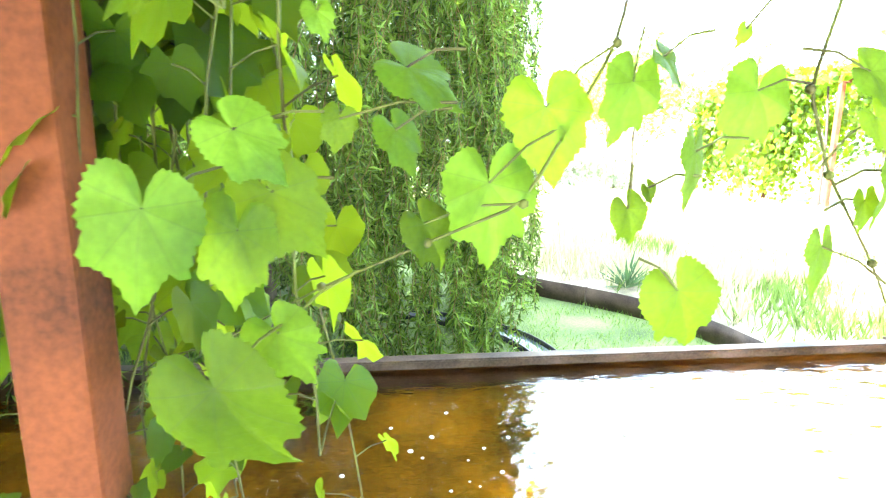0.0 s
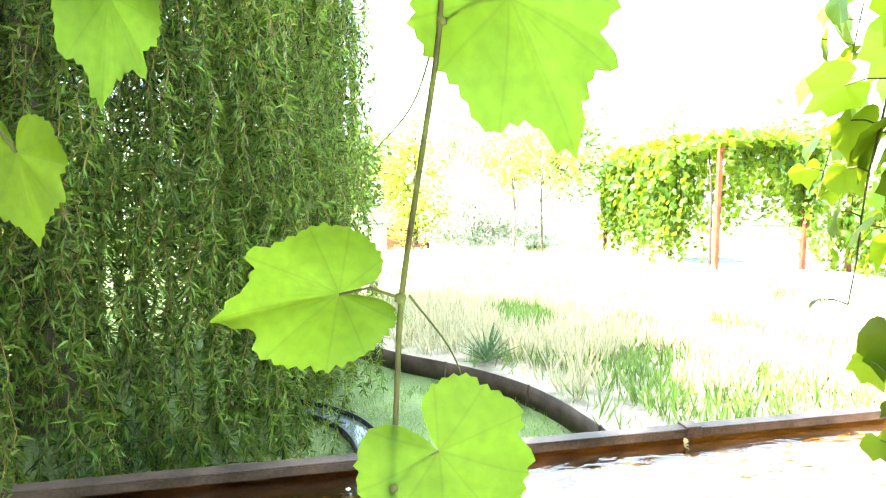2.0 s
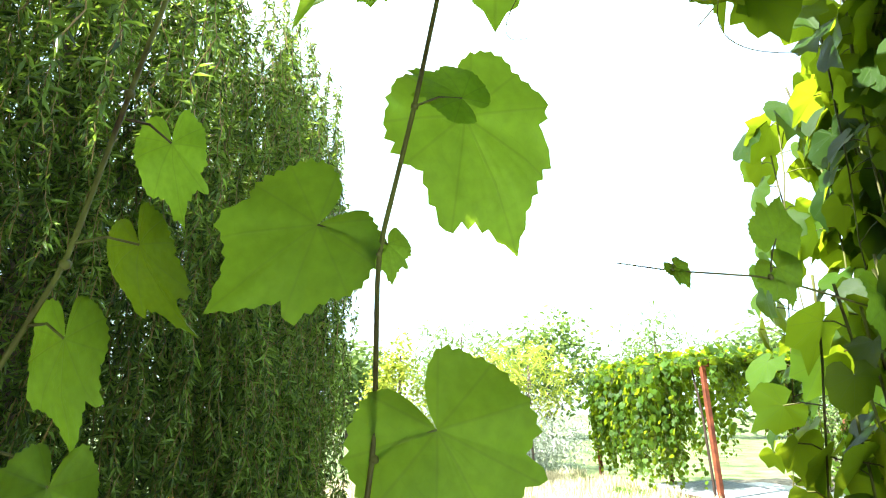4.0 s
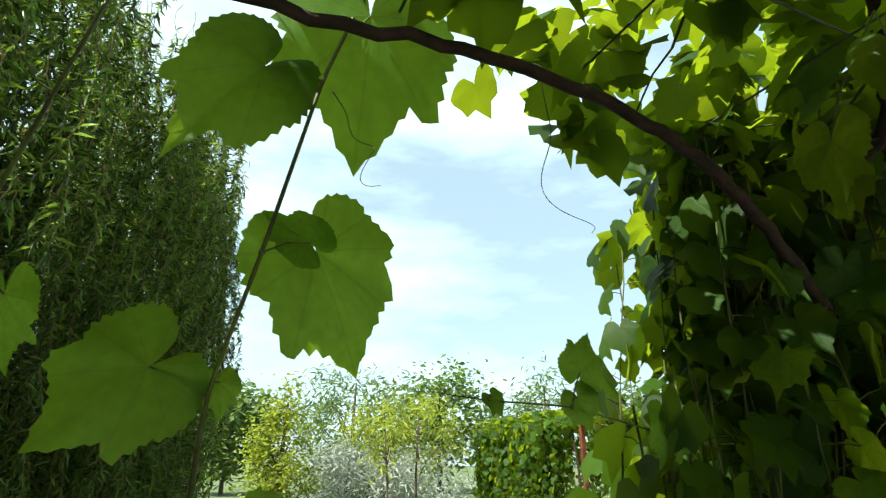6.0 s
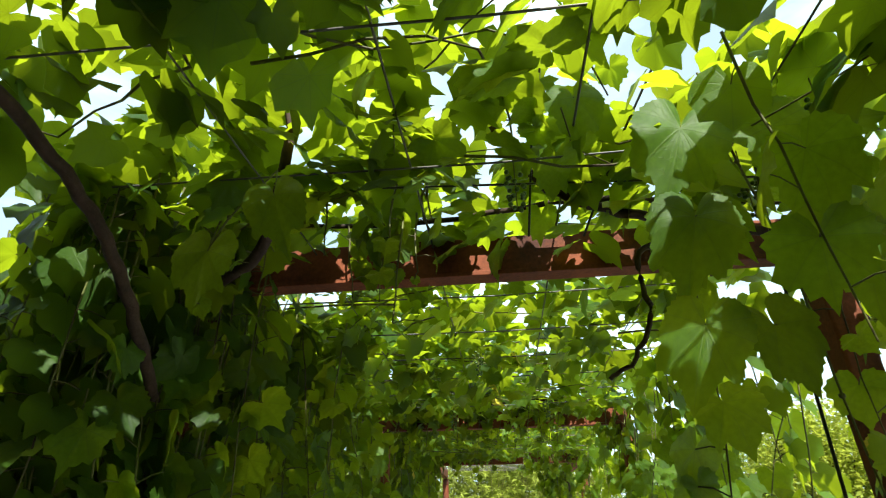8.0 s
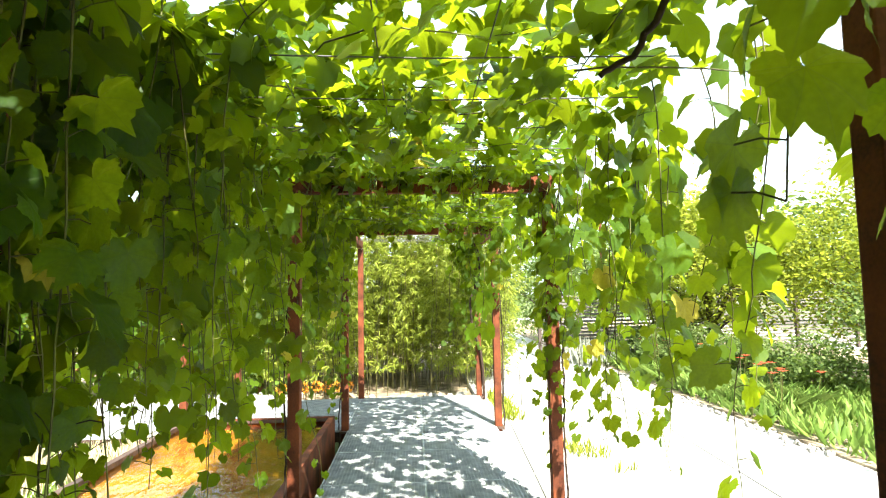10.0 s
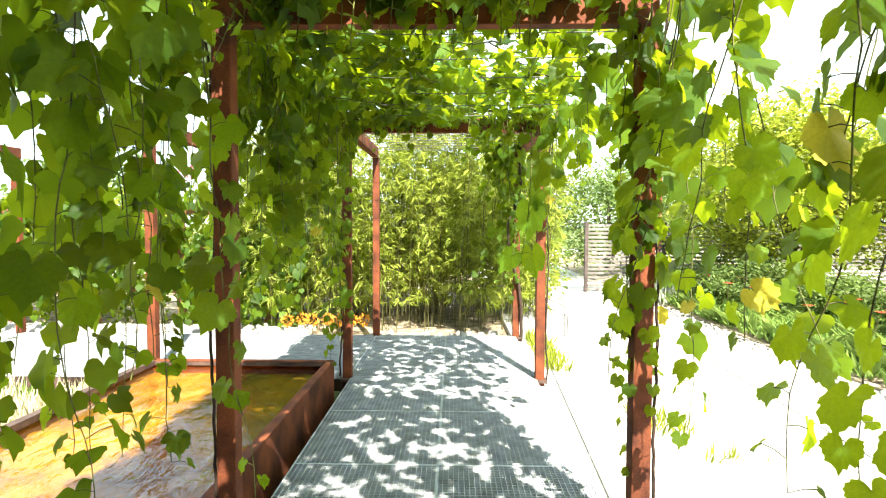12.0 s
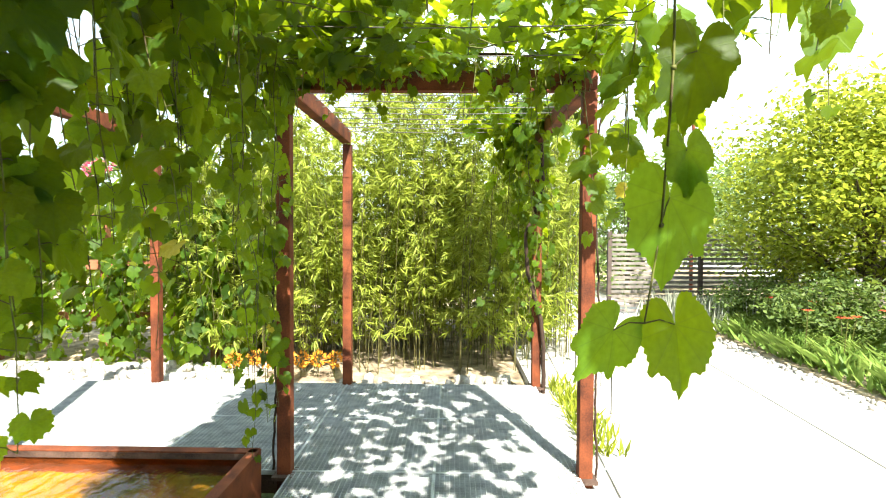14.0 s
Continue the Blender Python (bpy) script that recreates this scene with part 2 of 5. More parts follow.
def water_material():
    m = bpy.data.materials.new("amber_water")
    m.use_nodes = True
    n, l = m.node_tree.nodes, m.node_tree.links
    b = n["Principled BSDF"]
    b.inputs["Base Color"].default_value = (0.8, 0.55, 0.2, 1)
    b.inputs["Roughness"].default_value, b.inputs["IOR"].default_value = 0.015, 1.5
    b.inputs["Transmission Weight"].default_value = 1.0
    tc, nz, bp = n.new("ShaderNodeTexCoord"), n.new("ShaderNodeTexNoise"), n.new("ShaderNodeBump")
    mp = n.new("ShaderNodeMapping")
    mp.inputs["Scale"].default_value = (1.0, 1.8, 1.0)
    nz.inputs["Scale"].default_value, nz.inputs["Detail"].default_value = 5.0, 3.0
    bp.inputs["Strength"].default_value, bp.inputs["Distance"].default_value = 0.35, 0.05
    l.new(tc.outputs["Object"], mp.inputs["Vector"]); l.new(mp.outputs[0], nz.inputs["Vector"])
    l.new(nz.outputs["Fac"], bp.inputs["Height"]); l.new(bp.outputs["Normal"], b.inputs["Normal"])
    return m


WATER = water_material()


# ---- builders ----
def part(name, bm, mat, parent=None, label="", smooth=False):
    me = bpy.data.meshes.new(name)
    bm.to_mesh(me)
    bm.free()
    if smooth:
        for p in me.polygons:
            p.use_smooth = True
    me.materials.append(mat)
    ob = new(name, me)
    if parent:
        ob.parent = parent
    if label:
        ob["label"] = label
    return ob


def arrays(name, verts, faces, mat, parent=None, uvs=None, label="", smooth=False):
    """A mesh from numpy arrays: faces all with the same number of corners."""
    me = bpy.data.meshes.new(name)
    nv, nf, k = len(verts), len(faces), faces.shape[1]
    me.vertices.add(nv)
    me.vertices.foreach_set("co", np.ascontiguousarray(verts, dtype=np.float32).ravel())
    me.loops.add(nf * k)
    me.loops.foreach_set("vertex_index", np.ascontiguousarray(faces, dtype=np.int32).ravel())
    me.polygons.add(nf)
    me.polygons.foreach_set("loop_start", np.arange(nf, dtype=np.int32) * k)
    if smooth:
        me.polygons.foreach_set("use_smooth", np.ones(nf, dtype=bool))
    me.update(calc_edges=True)
    if uvs is not None:
        layer = me.uv_layers.new(name="UVMap")
        layer.data.foreach_set("uv", np.ascontiguousarray(uvs[faces.ravel()], dtype=np.float32).ravel())
    me.validate()
    me.materials.append(mat)
    ob = new(name, me)
    if parent:
        ob.parent = parent
    if label:
        ob["label"] = label
    return ob


def empty(name, label, category, group="", m=None, kind=""):
    e = new(name)
    e.empty_display_size = 0.2
    if m is not None:
        e.matrix_world = m
    return tagged(e, label, category, group, kind)


def box_bm(x0, y0, z0, x1, y1, z1, bevel=0.0, bm=None):
    own = bm or bmesh.new()
    r = bmesh.ops.create_cube(own, size=1.0, matrix=Matrix.Translation(((x0 + x1) / 2, (y0 + y1) / 2, (z0 + z1) / 2)) @ Matrix.Diagonal((x1 - x0, y1 - y0, z1 - z0, 1)))
    if bevel:
        edges = list({e for v in r["verts"] for e in v.link_edges})
        bmesh.ops.bevel(own, geom=edges, offset=bevel, segments=2, affect="EDGES", profile=0.6)
    return own


def tube(points, radii, sides=6):
    """Vertices and quads of a round bar along points."""
    pts = np.array(points, dtype=float)
    rad = np.broadcast_to(np.array(radii, dtype=float), (len(pts),))
    tang = np.gradient(pts, axis=0)
    tang /= np.linalg.norm(tang, axis=1)[:, None] + 1e-9
    ref = np.array([0.0, 0.0, 1.0]) if abs(tang[:, 2]).mean() < 0.8 else np.array([1.0, 0.0, 0.0])
    a = np.cross(tang, ref)
    a /= np.linalg.norm(a, axis=1)[:, None] + 1e-9
    b = np.cross(tang, a)
    ang = np.linspace(0, 2 * np.pi, sides, endpoint=False)
    v = pts[:, None] + rad[:, None, None] * (np.cos(ang)[None, :, None] * a[:, None] + np.sin(ang)[None, :, None] * b[:, None])
    k = len(pts)
    i, j = np.meshgrid(np.arange(k - 1), np.arange(sides), indexing="ij")
    i, j = i.ravel(), j.ravel()
    f = np.stack([i * sides + j, i * sides + (j + 1) % sides, (i + 1) * sides + (j + 1) % sides, (i + 1) * sides + j], 1)
    return v.reshape(-1, 3), f


def join(pieces):
    vs, fs, n = [], [], 0
    for v, f in pieces:
        vs.append(v)
        fs.append(f + n)
        n += len(v)
    return np.concatenate(vs), np.concatenate(fs)


def frames_from(tip, normal):
    """Rotation matrices whose y runs to the tip and z along the normal."""
    y = tip / (np.linalg.norm(tip, axis=1)[:, None] + 1e-9)
    z = normal - (normal * y).sum(1)[:, None] * y
    z /= np.linalg.norm(z, axis=1)[:, None] + 1e-9
    x = np.cross(y, z)
    return np.stack([x, y, z], 2)


def strew(name, template, places, tips, normals, sizes, mat, parent=None, label="", smooth=False):
    """Many copies of a small template (verts, faces, uvs) joined in one mesh."""
    tv, tf, tuv = template
    places, sizes = np.asarray(places, float), np.asarray(sizes, float)
    R = frames_from(np.asarray(tips, float), np.asarray(normals, float))
    v = np.einsum("nij,kj->nki", R, tv) * sizes[:, None, None] + places[:, None]
    f = tf[None] + (np.arange(len(places)) * len(tv))[:, None, None]
    uv = np.broadcast_to(tuv[None], (len(places), *tuv.shape)).reshape(-1, 2)
    return arrays(name, v.reshape(-1, 3), f.reshape(-1, tf.shape[1]), mat, parent, uv, label, smooth)


def vine_leaf(seed, teeth=1, rings=2):
    """A grape leaf about as wide as long; the stalk joins it at the origin, the tip lies along +y."""
    r = np.random.RandomState(seed)
    n = 20 * teeth
    a = np.linspace(-3.0, 3.0, n + 1)
    at = (0.0, 0.14, 0.3, 0.5, 0.68, 0.82, 1.1, 1.38, 1.7, 2.1, 2.5, 2.8, 3.0)
    out = np.array((0.95, 0.80, 0.715, 0.68, 0.78, 0.70, 0.60, 0.655, 0.58, 0.52, 0.46, 0.34, 0.10))
    left, right = out * (1 + 0.06 * r.randn(13)), out * (1 + 0.06 * r.randn(13))
    left[0] = right[0] = 0.95
    base = np.where(a < 0, np.interp(-a, at, left), np.interp(a, at, right))
    jag = 1 + np.where(np.arange(n + 1) % 2 == 0, 1, -1) * (0.05 if teeth < 3 else 0.026) * r.uniform(0.5, 1.4, n + 1) if teeth > 1 else 1 + 0.045 * r.randn(n + 1)
    rad = base * jag * (1 + 0.012 * r.randn(n + 1))
    outline = np.stack([np.sin(a) * rad, np.cos(a) * rad], 1)
    verts, faces = [np.zeros((1, 2))], []
    for k in range(1, rings + 1):
        verts.append(outline * (k / rings))
    v2 = np.concatenate(verts)
    m = n + 1
    for i in range(n):
        faces.append((0, 1 + i + 1, 1 + i))
    for k in range(1, rings):
        o, q = 1 + (k - 1) * m, 1 + k * m
        for i in range(n):
            faces.append((o + i, o + i + 1, q + i + 1))
            faces.append((o + i, q + i + 1, q + i))
    rr = np.hypot(v2[:, 0], v2[:, 1])
    ang = np.arctan2(v2[:, 0], v2[:, 1])
    z = -r.uniform(0.2, 0.5) * rr ** 2 + (0.05 if teeth < 3 else 0.035) * rr * np.cos(ang * 5.1 + r.rand()) + 0.2 * np.abs(v2[:, 0]) * r.uniform(0.1, 1.8) + 0.035 * np.sin(v2[:, 1] * 9 + v2[:, 0] * 5 * r.randn() + r.rand() * 6) * rr
    v3 = np.column_stack([v2, z])
    return v3, np.array(faces), v2.copy()


def blade(length_to_width, bend=0.15):
    """A narrow leaf of unit length along +y, folded at its midrib."""
    w = 0.5 / length_to_width
    v = np.array([[0, 0, 0], [w, 0.42, -bend * 0.1], [0, 1, -bend], [-w, 0.42, -bend * 0.1]])
    f = np.array([[0, 1, 2], [0, 2, 3]])
    return v, f, v[:, :2].copy()


def unit(v):
    return v / (np.linalg.norm(v, axis=-1, keepdims=True) + 1e-9)


# ---- plan ----
FRAMES = (-3.2, -0.14, 3.08, 6.19, 9.2)      # the pergola's frames along x
X_END = 11.35                              # the last frame, at the corner
CROSS = (3.05, 6.2, 10.3, 15.0)            # frames of the crossing pergola along y
TOP = 2.53                                 # underside of the beams
GROUND = -0.38
RIM = 0.21

# ---- ground ----
bm = bmesh.new()
bmesh.ops.create_grid(bm, x_segments=2, y_segments=2, size=400, matrix=Matrix.Translation((0, 0, GROUND)))
tagged(part("ground", bm, LAWN), "green lawn ground running out to the horizon", "ground", kind="structure")

bm = box_bm(-9, -16, GROUND - 0.1, 40, -0.985, -0.07)
paving = tagged(part("pavement", bm, PAVING), "pale sunlit paved yard beside the pergola", "pavement", kind="structure")
slab_bm = box_bm(-0.989, -0.989, -0.04, 0.989, 0.989, 0.0, 0.006)
first = None
rot = Matrix.Rotation(radians(-3.5), 4, "Z")
for i in range(-3, 9):
    for j in range(0, 4):
        c = rot @ Vector((i * 2.0 + 0.5, -1.62 - j * 2.0, 0))
        if c.y < -6.5 and c.x > 6.0:
            continue
        if first is None:
            first = part("slab", slab_bm, PAVING, paving)
            s = first
        else:
            s = new("slab", first.data)
            s.parent = paving
        s.matrix_world = Matrix.Translation((c.x, c.y, -0.05 + 0.003 * noise.noise(c * 3))) @ rot

# gravel under and around the decks
bm = box_bm(11.5, -1.8, GROUND - 0.05, 30, 14, -0.16)
tagged(part("ground_bed", bm, SOIL), "dry soil of the bamboo and shrub bed", "ground", kind="structure")
bm = box_bm(11.55, 2.2, -0.16, 12.6, 13, -0.1)
tagged(part("gravel_strip", bm, GRAVEL), "pale gravel strip behind the crossing deck", "ground", kind="structure")
bm = box_bm(6.5, -12, GROUND, 34, -4.35, -0.02, 0.02)
tagged(part("flower_bed", bm, SOIL), "dry soil of the raised flower bed", "ground", kind="structure")


# ---- grating decks ----
def grating_mesh(w, d):
    bm = bmesh.new()
    k = int(round(w / 0.0333))
    for i in range(k + 1):
        x = -w / 2 + w * i / k
        t = 0.0035 if 0 < i < k else 0.010
        box_bm(x - t / 2, -d / 2, -0.03, x + t / 2, d / 2, 0.0, bm=bm)
    k = int(round(d / 0.0333))
    for i in range(k + 1):
        y = -d / 2 + d * i / k
        t = 0.0035 if 0 < i < k else 0.010
        box_bm(-w / 2, y - t / 2, -0.03, w / 2, y + t / 2, -0.002, bm=bm)
    return bm


deck = empty("floor", "galvanised steel grating walkway in square panels", "walkway", kind="structure")
panel = part("grating_panel", grating_mesh(1.028, 0.955), GALV, deck)
panel.location = (9.2 - 0.519, 0.4825, 0)
for i in range(0, 15):
    for s in (1, -1):
        if i == 0 and s == 1:
            continue
        p = new("grating_panel", panel.data)
        p.parent = deck
        p.location = (9.2 - 0.519 - i * 1.0385, 0.4825 * s, 0)
cross_first = part("grating_panel", grating_mesh(1.06, 0.985), GALV, deck)
cross_first.location = (9.74, -0.4975, 0)
for i in range(2):
    for j in range(14):
        if i == 0 and j == 0:
            continue
        p = new("grating_panel", cross_first.data)
        p.parent = deck
        p.location = (9.74 + i * 1.07, -0.4975 + j * 0.995, 0)
# bearers beneath the panels
for y in (-0.92, 0.0, 0.92):
    part("bearer", box_bm(-6, y - 0.03, -0.16, 9.19, y + 0.03, -0.032), RUST_DARK, deck)
for x in (9.24, 10.27, 11.3):
    part("bearer", box_bm(x - 0.03, -0.98, -0.16, x + 0.03, 13.3, -0.032), RUST_DARK, deck)
bm = box_bm(-6, -1.0, GROUND, 11.4, 1.05, GROUND + 0.03)
tagged(part("ground_under_deck", bm, SOIL), "shaded dry soil beneath the grating", "ground", kind="structure")

# ---- basin ----
bx0, bx1, by0, by1 = -6.0, 9.05, 1.12, 2.98
basin = empty("basin", "weathered rust-brown steel water basin beside the walkway", "basin", kind="structure")


def rim_run(name, a, b, inward):
    """A steel wall with a folded rim: the wall plate and the flange on it."""
    a, b = Vector(a), Vector(b)
    ob = []
    d = (b - a).normalized()
    n = Vector(inward)
    lo, hi = [min(a[i], b[i]) for i in (0, 1)], [max(a[i], b[i]) for i in (0, 1)]
    t = 0.008
    pl = box_bm(lo[0] - t * abs(n.x), lo[1] - t * abs(n.y), GROUND - 0.02, hi[0] + t * abs(n.x), hi[1] + t * abs(n.y), RIM - 0.012)
    part("wall_plate", pl, RUST_DARK if name == "far" else RUST, basin)
    x0, x1 = sorted((lo[0] - 0.012 * abs(n.x), hi[0] + 0.012 * abs(n.x)))
    y0, y1 = sorted((lo[1] - 0.012 * abs(n.y), hi[1] + 0.012 * abs(n.y)))
    if n.x > 0: x1 += 0.05
    if n.x < 0: x0 -= 0.05
    if n.y > 0: y1 += 0.05
    if n.y < 0: y0 -= 0.05
    part("rim", box_bm(x0, y0, RIM - 0.012, x1, y1, RIM, 0.004), RUST_DARK if name == "far" else RUST, basin)
    lip = box_bm(x0 if n.x <= 0 else x1 - 0.008, y0 if n.y <= 0 else y1 - 0.008, RIM - 0.05, x1 if n.x >= 0 else x0 + 0.008, y1 if n.y >= 0 else y0 + 0.008, RIM - 0.012)
    part("rim_lip", lip, RUST_DARK, basin)


rim_run("near", (bx0, by0), (bx1, by0), (0, 1, 0))
rim_run("far", (bx0, by1), (3.24, by1), (0, -1, 0))
rim_run("far", (3.28, by1), (bx1, by1), (0, -1, 0))
rim_run("end", (bx1, by0), (bx1, by1), (-1, 0, 0))
rim_run("start", (bx0, by0), (bx0, by1), (1, 0, 0))
part("rim_joint", box_bm(3.215, by1 - 0.07, RIM - 0.055, 3.305, by1 + 0.02, RIM + 0.012, 0.005), RUST_DARK, basin, "bolted joint plate of the rim")
part("basin_bed", box_bm(bx0, by0, GROUND + 0.005, bx1, by1, -0.2), BED, basin)
bm = bmesh.new()
bmesh.ops.create_grid(bm, x_segments=60, y_segments=10, size=0.5, matrix=Matrix.Translation(((bx0 + bx1) / 2, (by0 + by1) / 2, 0.14)) @ Matrix.Diagonal((bx1 - bx0 - 0.02, by1 - by0 - 0.02, 1, 1)))
water = tagged(part("water", bm, WATER, smooth=True), "amber brown rippling water filling the steel basin", "water", kind="structure")
water.visible_shadow = False


# ---- pergola frames ----
def post_part(parent, x, y, z0, z1, w=0.046):
    return part("post", box_bm(x - w, y - w, z0, x + w, y + w, z1, 0.008), RUST, parent)


def pergola_frame(x, along="x", y0=-1.0, y1=1.0, top=TOP):
    if along == "x":
        f = empty("pergola_frame", "rust-red steel portal frame of the vine pergola", "pergola", "pergola frames", Matrix.Translation((x, 0, 0)))
        posts = [post_part(f, 0, y, GROUND, top) for y in (y0, y1)]
        if x < X_END:
            part("beam", box_bm(-0.028, y0 - 0.05, top + 0.003, 0.028, y1 + 0.05, top + 0.14, 0.006), RUST, f)
            part("flange", box_bm(-0.036, y0 + 0.06, top, 0.036, y1 - 0.06, top + 0.016, 0.003), RUST, f)
        for s, post in zip((y0, y1), posts):
            part("base_plate", box_bm(-0.09, s - 0.07, -0.031, 0.09, s + 0.07, -0.006), RUST_DARK, post)
    else:
        f = empty("pergola_frame", "rust-red steel portal frame of the crossing pergola", "pergola", "crossing pergola frames", Matrix.Translation((0, x, 0)))
        post_part(f, 9.2, 0, GROUND, top)
        post_part(f, X_END, 0, GROUND, top)
        part("beam", box_bm(9.15, -0.05, top, X_END + 0.05, 0.05, top + 0.14, 0.008), RUST, f)
    return f


for x in FRAMES:
    pergola_frame(x)
pergola_frame(X_END)
for y in CROSS:
    pergola_frame(y, "y", top=TOP)
corner = empty("corner_beams", "rust-red steel edge beams joining the corner frames", "pergola", m=Matrix.Translation((0, 0, TOP)))
for y in (-1.0, 1.0):
    part("edge_beam", box_bm(9.255, y - 0.045, 0.0, X_END - 0.055, y + 0.045, 0.135, 0.008), RUST, corner)

# roof wires
roof_wires = empty("roof_wires", "thin steel trellis wires stretched over the pergola roof", "wires", m=Matrix.Translation((0, 0, 0)))
for x0, x1 in zip((-3.2, -0.1, 3.0, 6.1, 9.2), (-0.1, 3.0, 6.1, 9.2, X_END)):
    k = 9 if x0 > 9 else 6
    for i in range(1, k + 1):
        x = x0 + (x1 - x0) * i / (k + 1)
        v, f = tube([(x, -1.0, TOP + 0.1), (x, 0, TOP + 0.085), (x, 1.0, TOP + 0.1)], 0.0035, 4)
        arrays("wire", v, f, WIRE, roof_wires)
for y in (-0.6, -0.2, 0.2, 0.6):
    v, f = tube([(x, y, TOP + 0.115 - (0.03 if i % 2 else 0)) for i, x in enumerate((-3.2, -1.6, -0.1, 1.5, 3.0, 4.5, 6.1, 7.6, 9.2, 10.3, X_END))], 0.003, 4)
    arrays("wire", v, f, WIRE, roof_wires)

# ---- vines ----
LEAF_HI = [vine_leaf(s, 4, 4) for s in (1, 2, 3, 14)]
LEAF_MID = [vine_leaf(s, 2, 2) for s in (4, 5, 6, 7, 12, 13)]
LEAF_LOW = [vine_leaf(s, 1, 1) for s in (8, 9, 10)]
RNG = np.random.RandomState(11)


def mesh_of(name, template, mat, smooth=True):
    ob = arrays(name, template[0], template[1], mat, None, template[2], smooth=smooth)
    me = ob.data
    bpy.data.objects.remove(ob)
    return me


MID_MESHES = [mesh_of("leaf", t, VINE_LEAF_ONE) for t in LEAF_MID]
HI_SHADED = [mesh_of("leaf", t, VINE_LEAF_ONE) for t in LEAF_HI]
HI_MESHES = [mesh_of("leaf", t, VINE_LEAF_LIT) for t in LEAF_HI]
MID_YELLOW = mesh_of("leaf", LEAF_MID[1], VINE_YELLOW)


class Vine:
    """Gathers canes, shoots and leaves, then builds one vine out of them."""

    def __init__(self):
        self.leaves, self.shoots, self.canes = [], [], []

    def leaf(self, p, tip, normal, size):
        self.leaves.append((np.array(p, float), np.array(tip, float), np.array(normal, float), size))

    def strand(self, start, length, sway=0.12, step=0.085, size=0.125, out=(0, 1), bare=0.0):
        """A shoot that hangs down, with leaves in turn on both sides."""
        p = np.array(start, float)
        d = np.array([RNG.uniform(-1, 1) * sway * 2, RNG.uniform(-1, 1) * sway * 2, -1.0])
        pts, run, side = [p.copy()], 0.0, 1
        while run < length:
            d = unit(d + np.array([RNG.normal(0, sway), RNG.normal(0, sway), -0.25]))
            p = p + d * step
            run += step
            pts.append(p.copy())
            if run / length < bare or RNG.rand() < 0.12:
                continue
            side = -side
            az = RNG.uniform(0, 2 * np.pi)
            stalk = np.array([np.cos(az), np.sin(az), RNG.uniform(-0.1, 0.6)]) * RNG.uniform(0.04, 0.085)
            fade = 1.0 - 0.45 * max(0, run / length - 0.6) / 0.4
            tip = np.array([np.cos(az) * 0.6 + RNG.normal(0, 0.5), np.sin(az) * 0.6 + RNG.normal(0, 0.5), -1.0])
            nrm = np.array([np.cos(az), np.sin(az), 0.55]) + RNG.normal(0, 0.35, 3)
            q = p + stalk
            self.shoots.append(([p, p + stalk * 0.5 + np.array([0, 0, 0.006]), q], 0.0016))
            self.leaf(q, tip, nrm, size * fade * RNG.uniform(0.7, 1.3))
        self.shoots.append((pts, np.linspace(0.0038, 0.0018, len(pts))))

    def roof(self, x0, x1, y0, y1, count, z0=TOP + 0.06, z1=TOP + 0.42, size=0.125):
        for _ in range(count):
            p = (RNG.uniform(x0, x1), RNG.uniform(y0, y1), z0 + (z1 - z0) * RNG.rand() ** 1.3)
            az = RNG.uniform(0, 2 * np.pi)
            tip = np.array([np.cos(az), np.sin(az), RNG.uniform(-1.0, 0.1)])
            nrm = np.array([RNG.normal(-0.1, 0.45), RNG.normal(0, 0.45), 1.0])
            self.leaf(p, tip, nrm, size * RNG.uniform(0.65, 1.35))
        for _ in range(int(count / 45)):
            p = np.array([RNG.uniform(x0, x1), RNG.uniform(y0, y1), RNG.uniform(z0, z0 + 0.15)])
            az = RNG.uniform(0, 2 * np.pi)
            pts = [p]
            for _k in range(8):
                az += RNG.normal(0, 0.35)
                p = p + np.array([np.cos(az) * 0.12, np.sin(az) * 0.12, RNG.normal(0, 0.02)])
                p[2] = max(p[2], z0 - 0.05)
                pts.append(p)
            self.shoots.append((pts, np.linspace(0.005, 0.002, len(pts))))

    def cane(self, pts, r0, r1):
        self.canes.append((pts, np.linspace(r0, r1, len(pts))))

    def build(self, label, near, group="pergola vines"):
        """near: how many leaves, those nearest the line walked, become leaves of their own."""
        base = self.canes[0][0][0] if self.canes else self.leaves[0][0]
        th = empty("grape_vine", label, "vine", group, Matrix.Translation(Vector(base)))
        inv = -np.array(base)
        for pts, r in self.canes:
            pts = np.array(pts, float)
            t = np.linspace(0, len(pts) - 1, (len(pts) - 1) * 6 + 1)
            fine = np.stack([np.interp(t, np.arange(len(pts)), pts[:, k]) for k in range(3)], 1)
            fine[1:-1] = (fine[:-2] + fine[1:-1] * 2 + fine[2:]) / 4
            fine[1:-1] = (fine[:-2] + fine[1:-1] * 2 + fine[2:]) / 4
            fine[1:-1] += RNG.normal(0, 0.004, fine[1:-1].shape)
            v, f = tube(fine + inv, np.interp(t, np.arange(len(pts)), r), 8)
            arrays("cane", v, f, CANE, th, smooth=True)
        if self.shoots:
            v, f = join([tube(np.array(p) + inv, r, 4) for p, r in self.shoots])
            ob = arrays("shoot_tangle", v, f, SHOOT, th, label="thin red-green hanging shoots and leaf stalks", smooth=True)
            ob["kind"] = "stuff"
        order = sorted(range(len(self.leaves)), key=lambda i: abs(self.leaves[i][0][1]) + max(0, self.leaves[i][0][2] - 2.2) * 2)
        singles, rest = order[:near], order[near:]
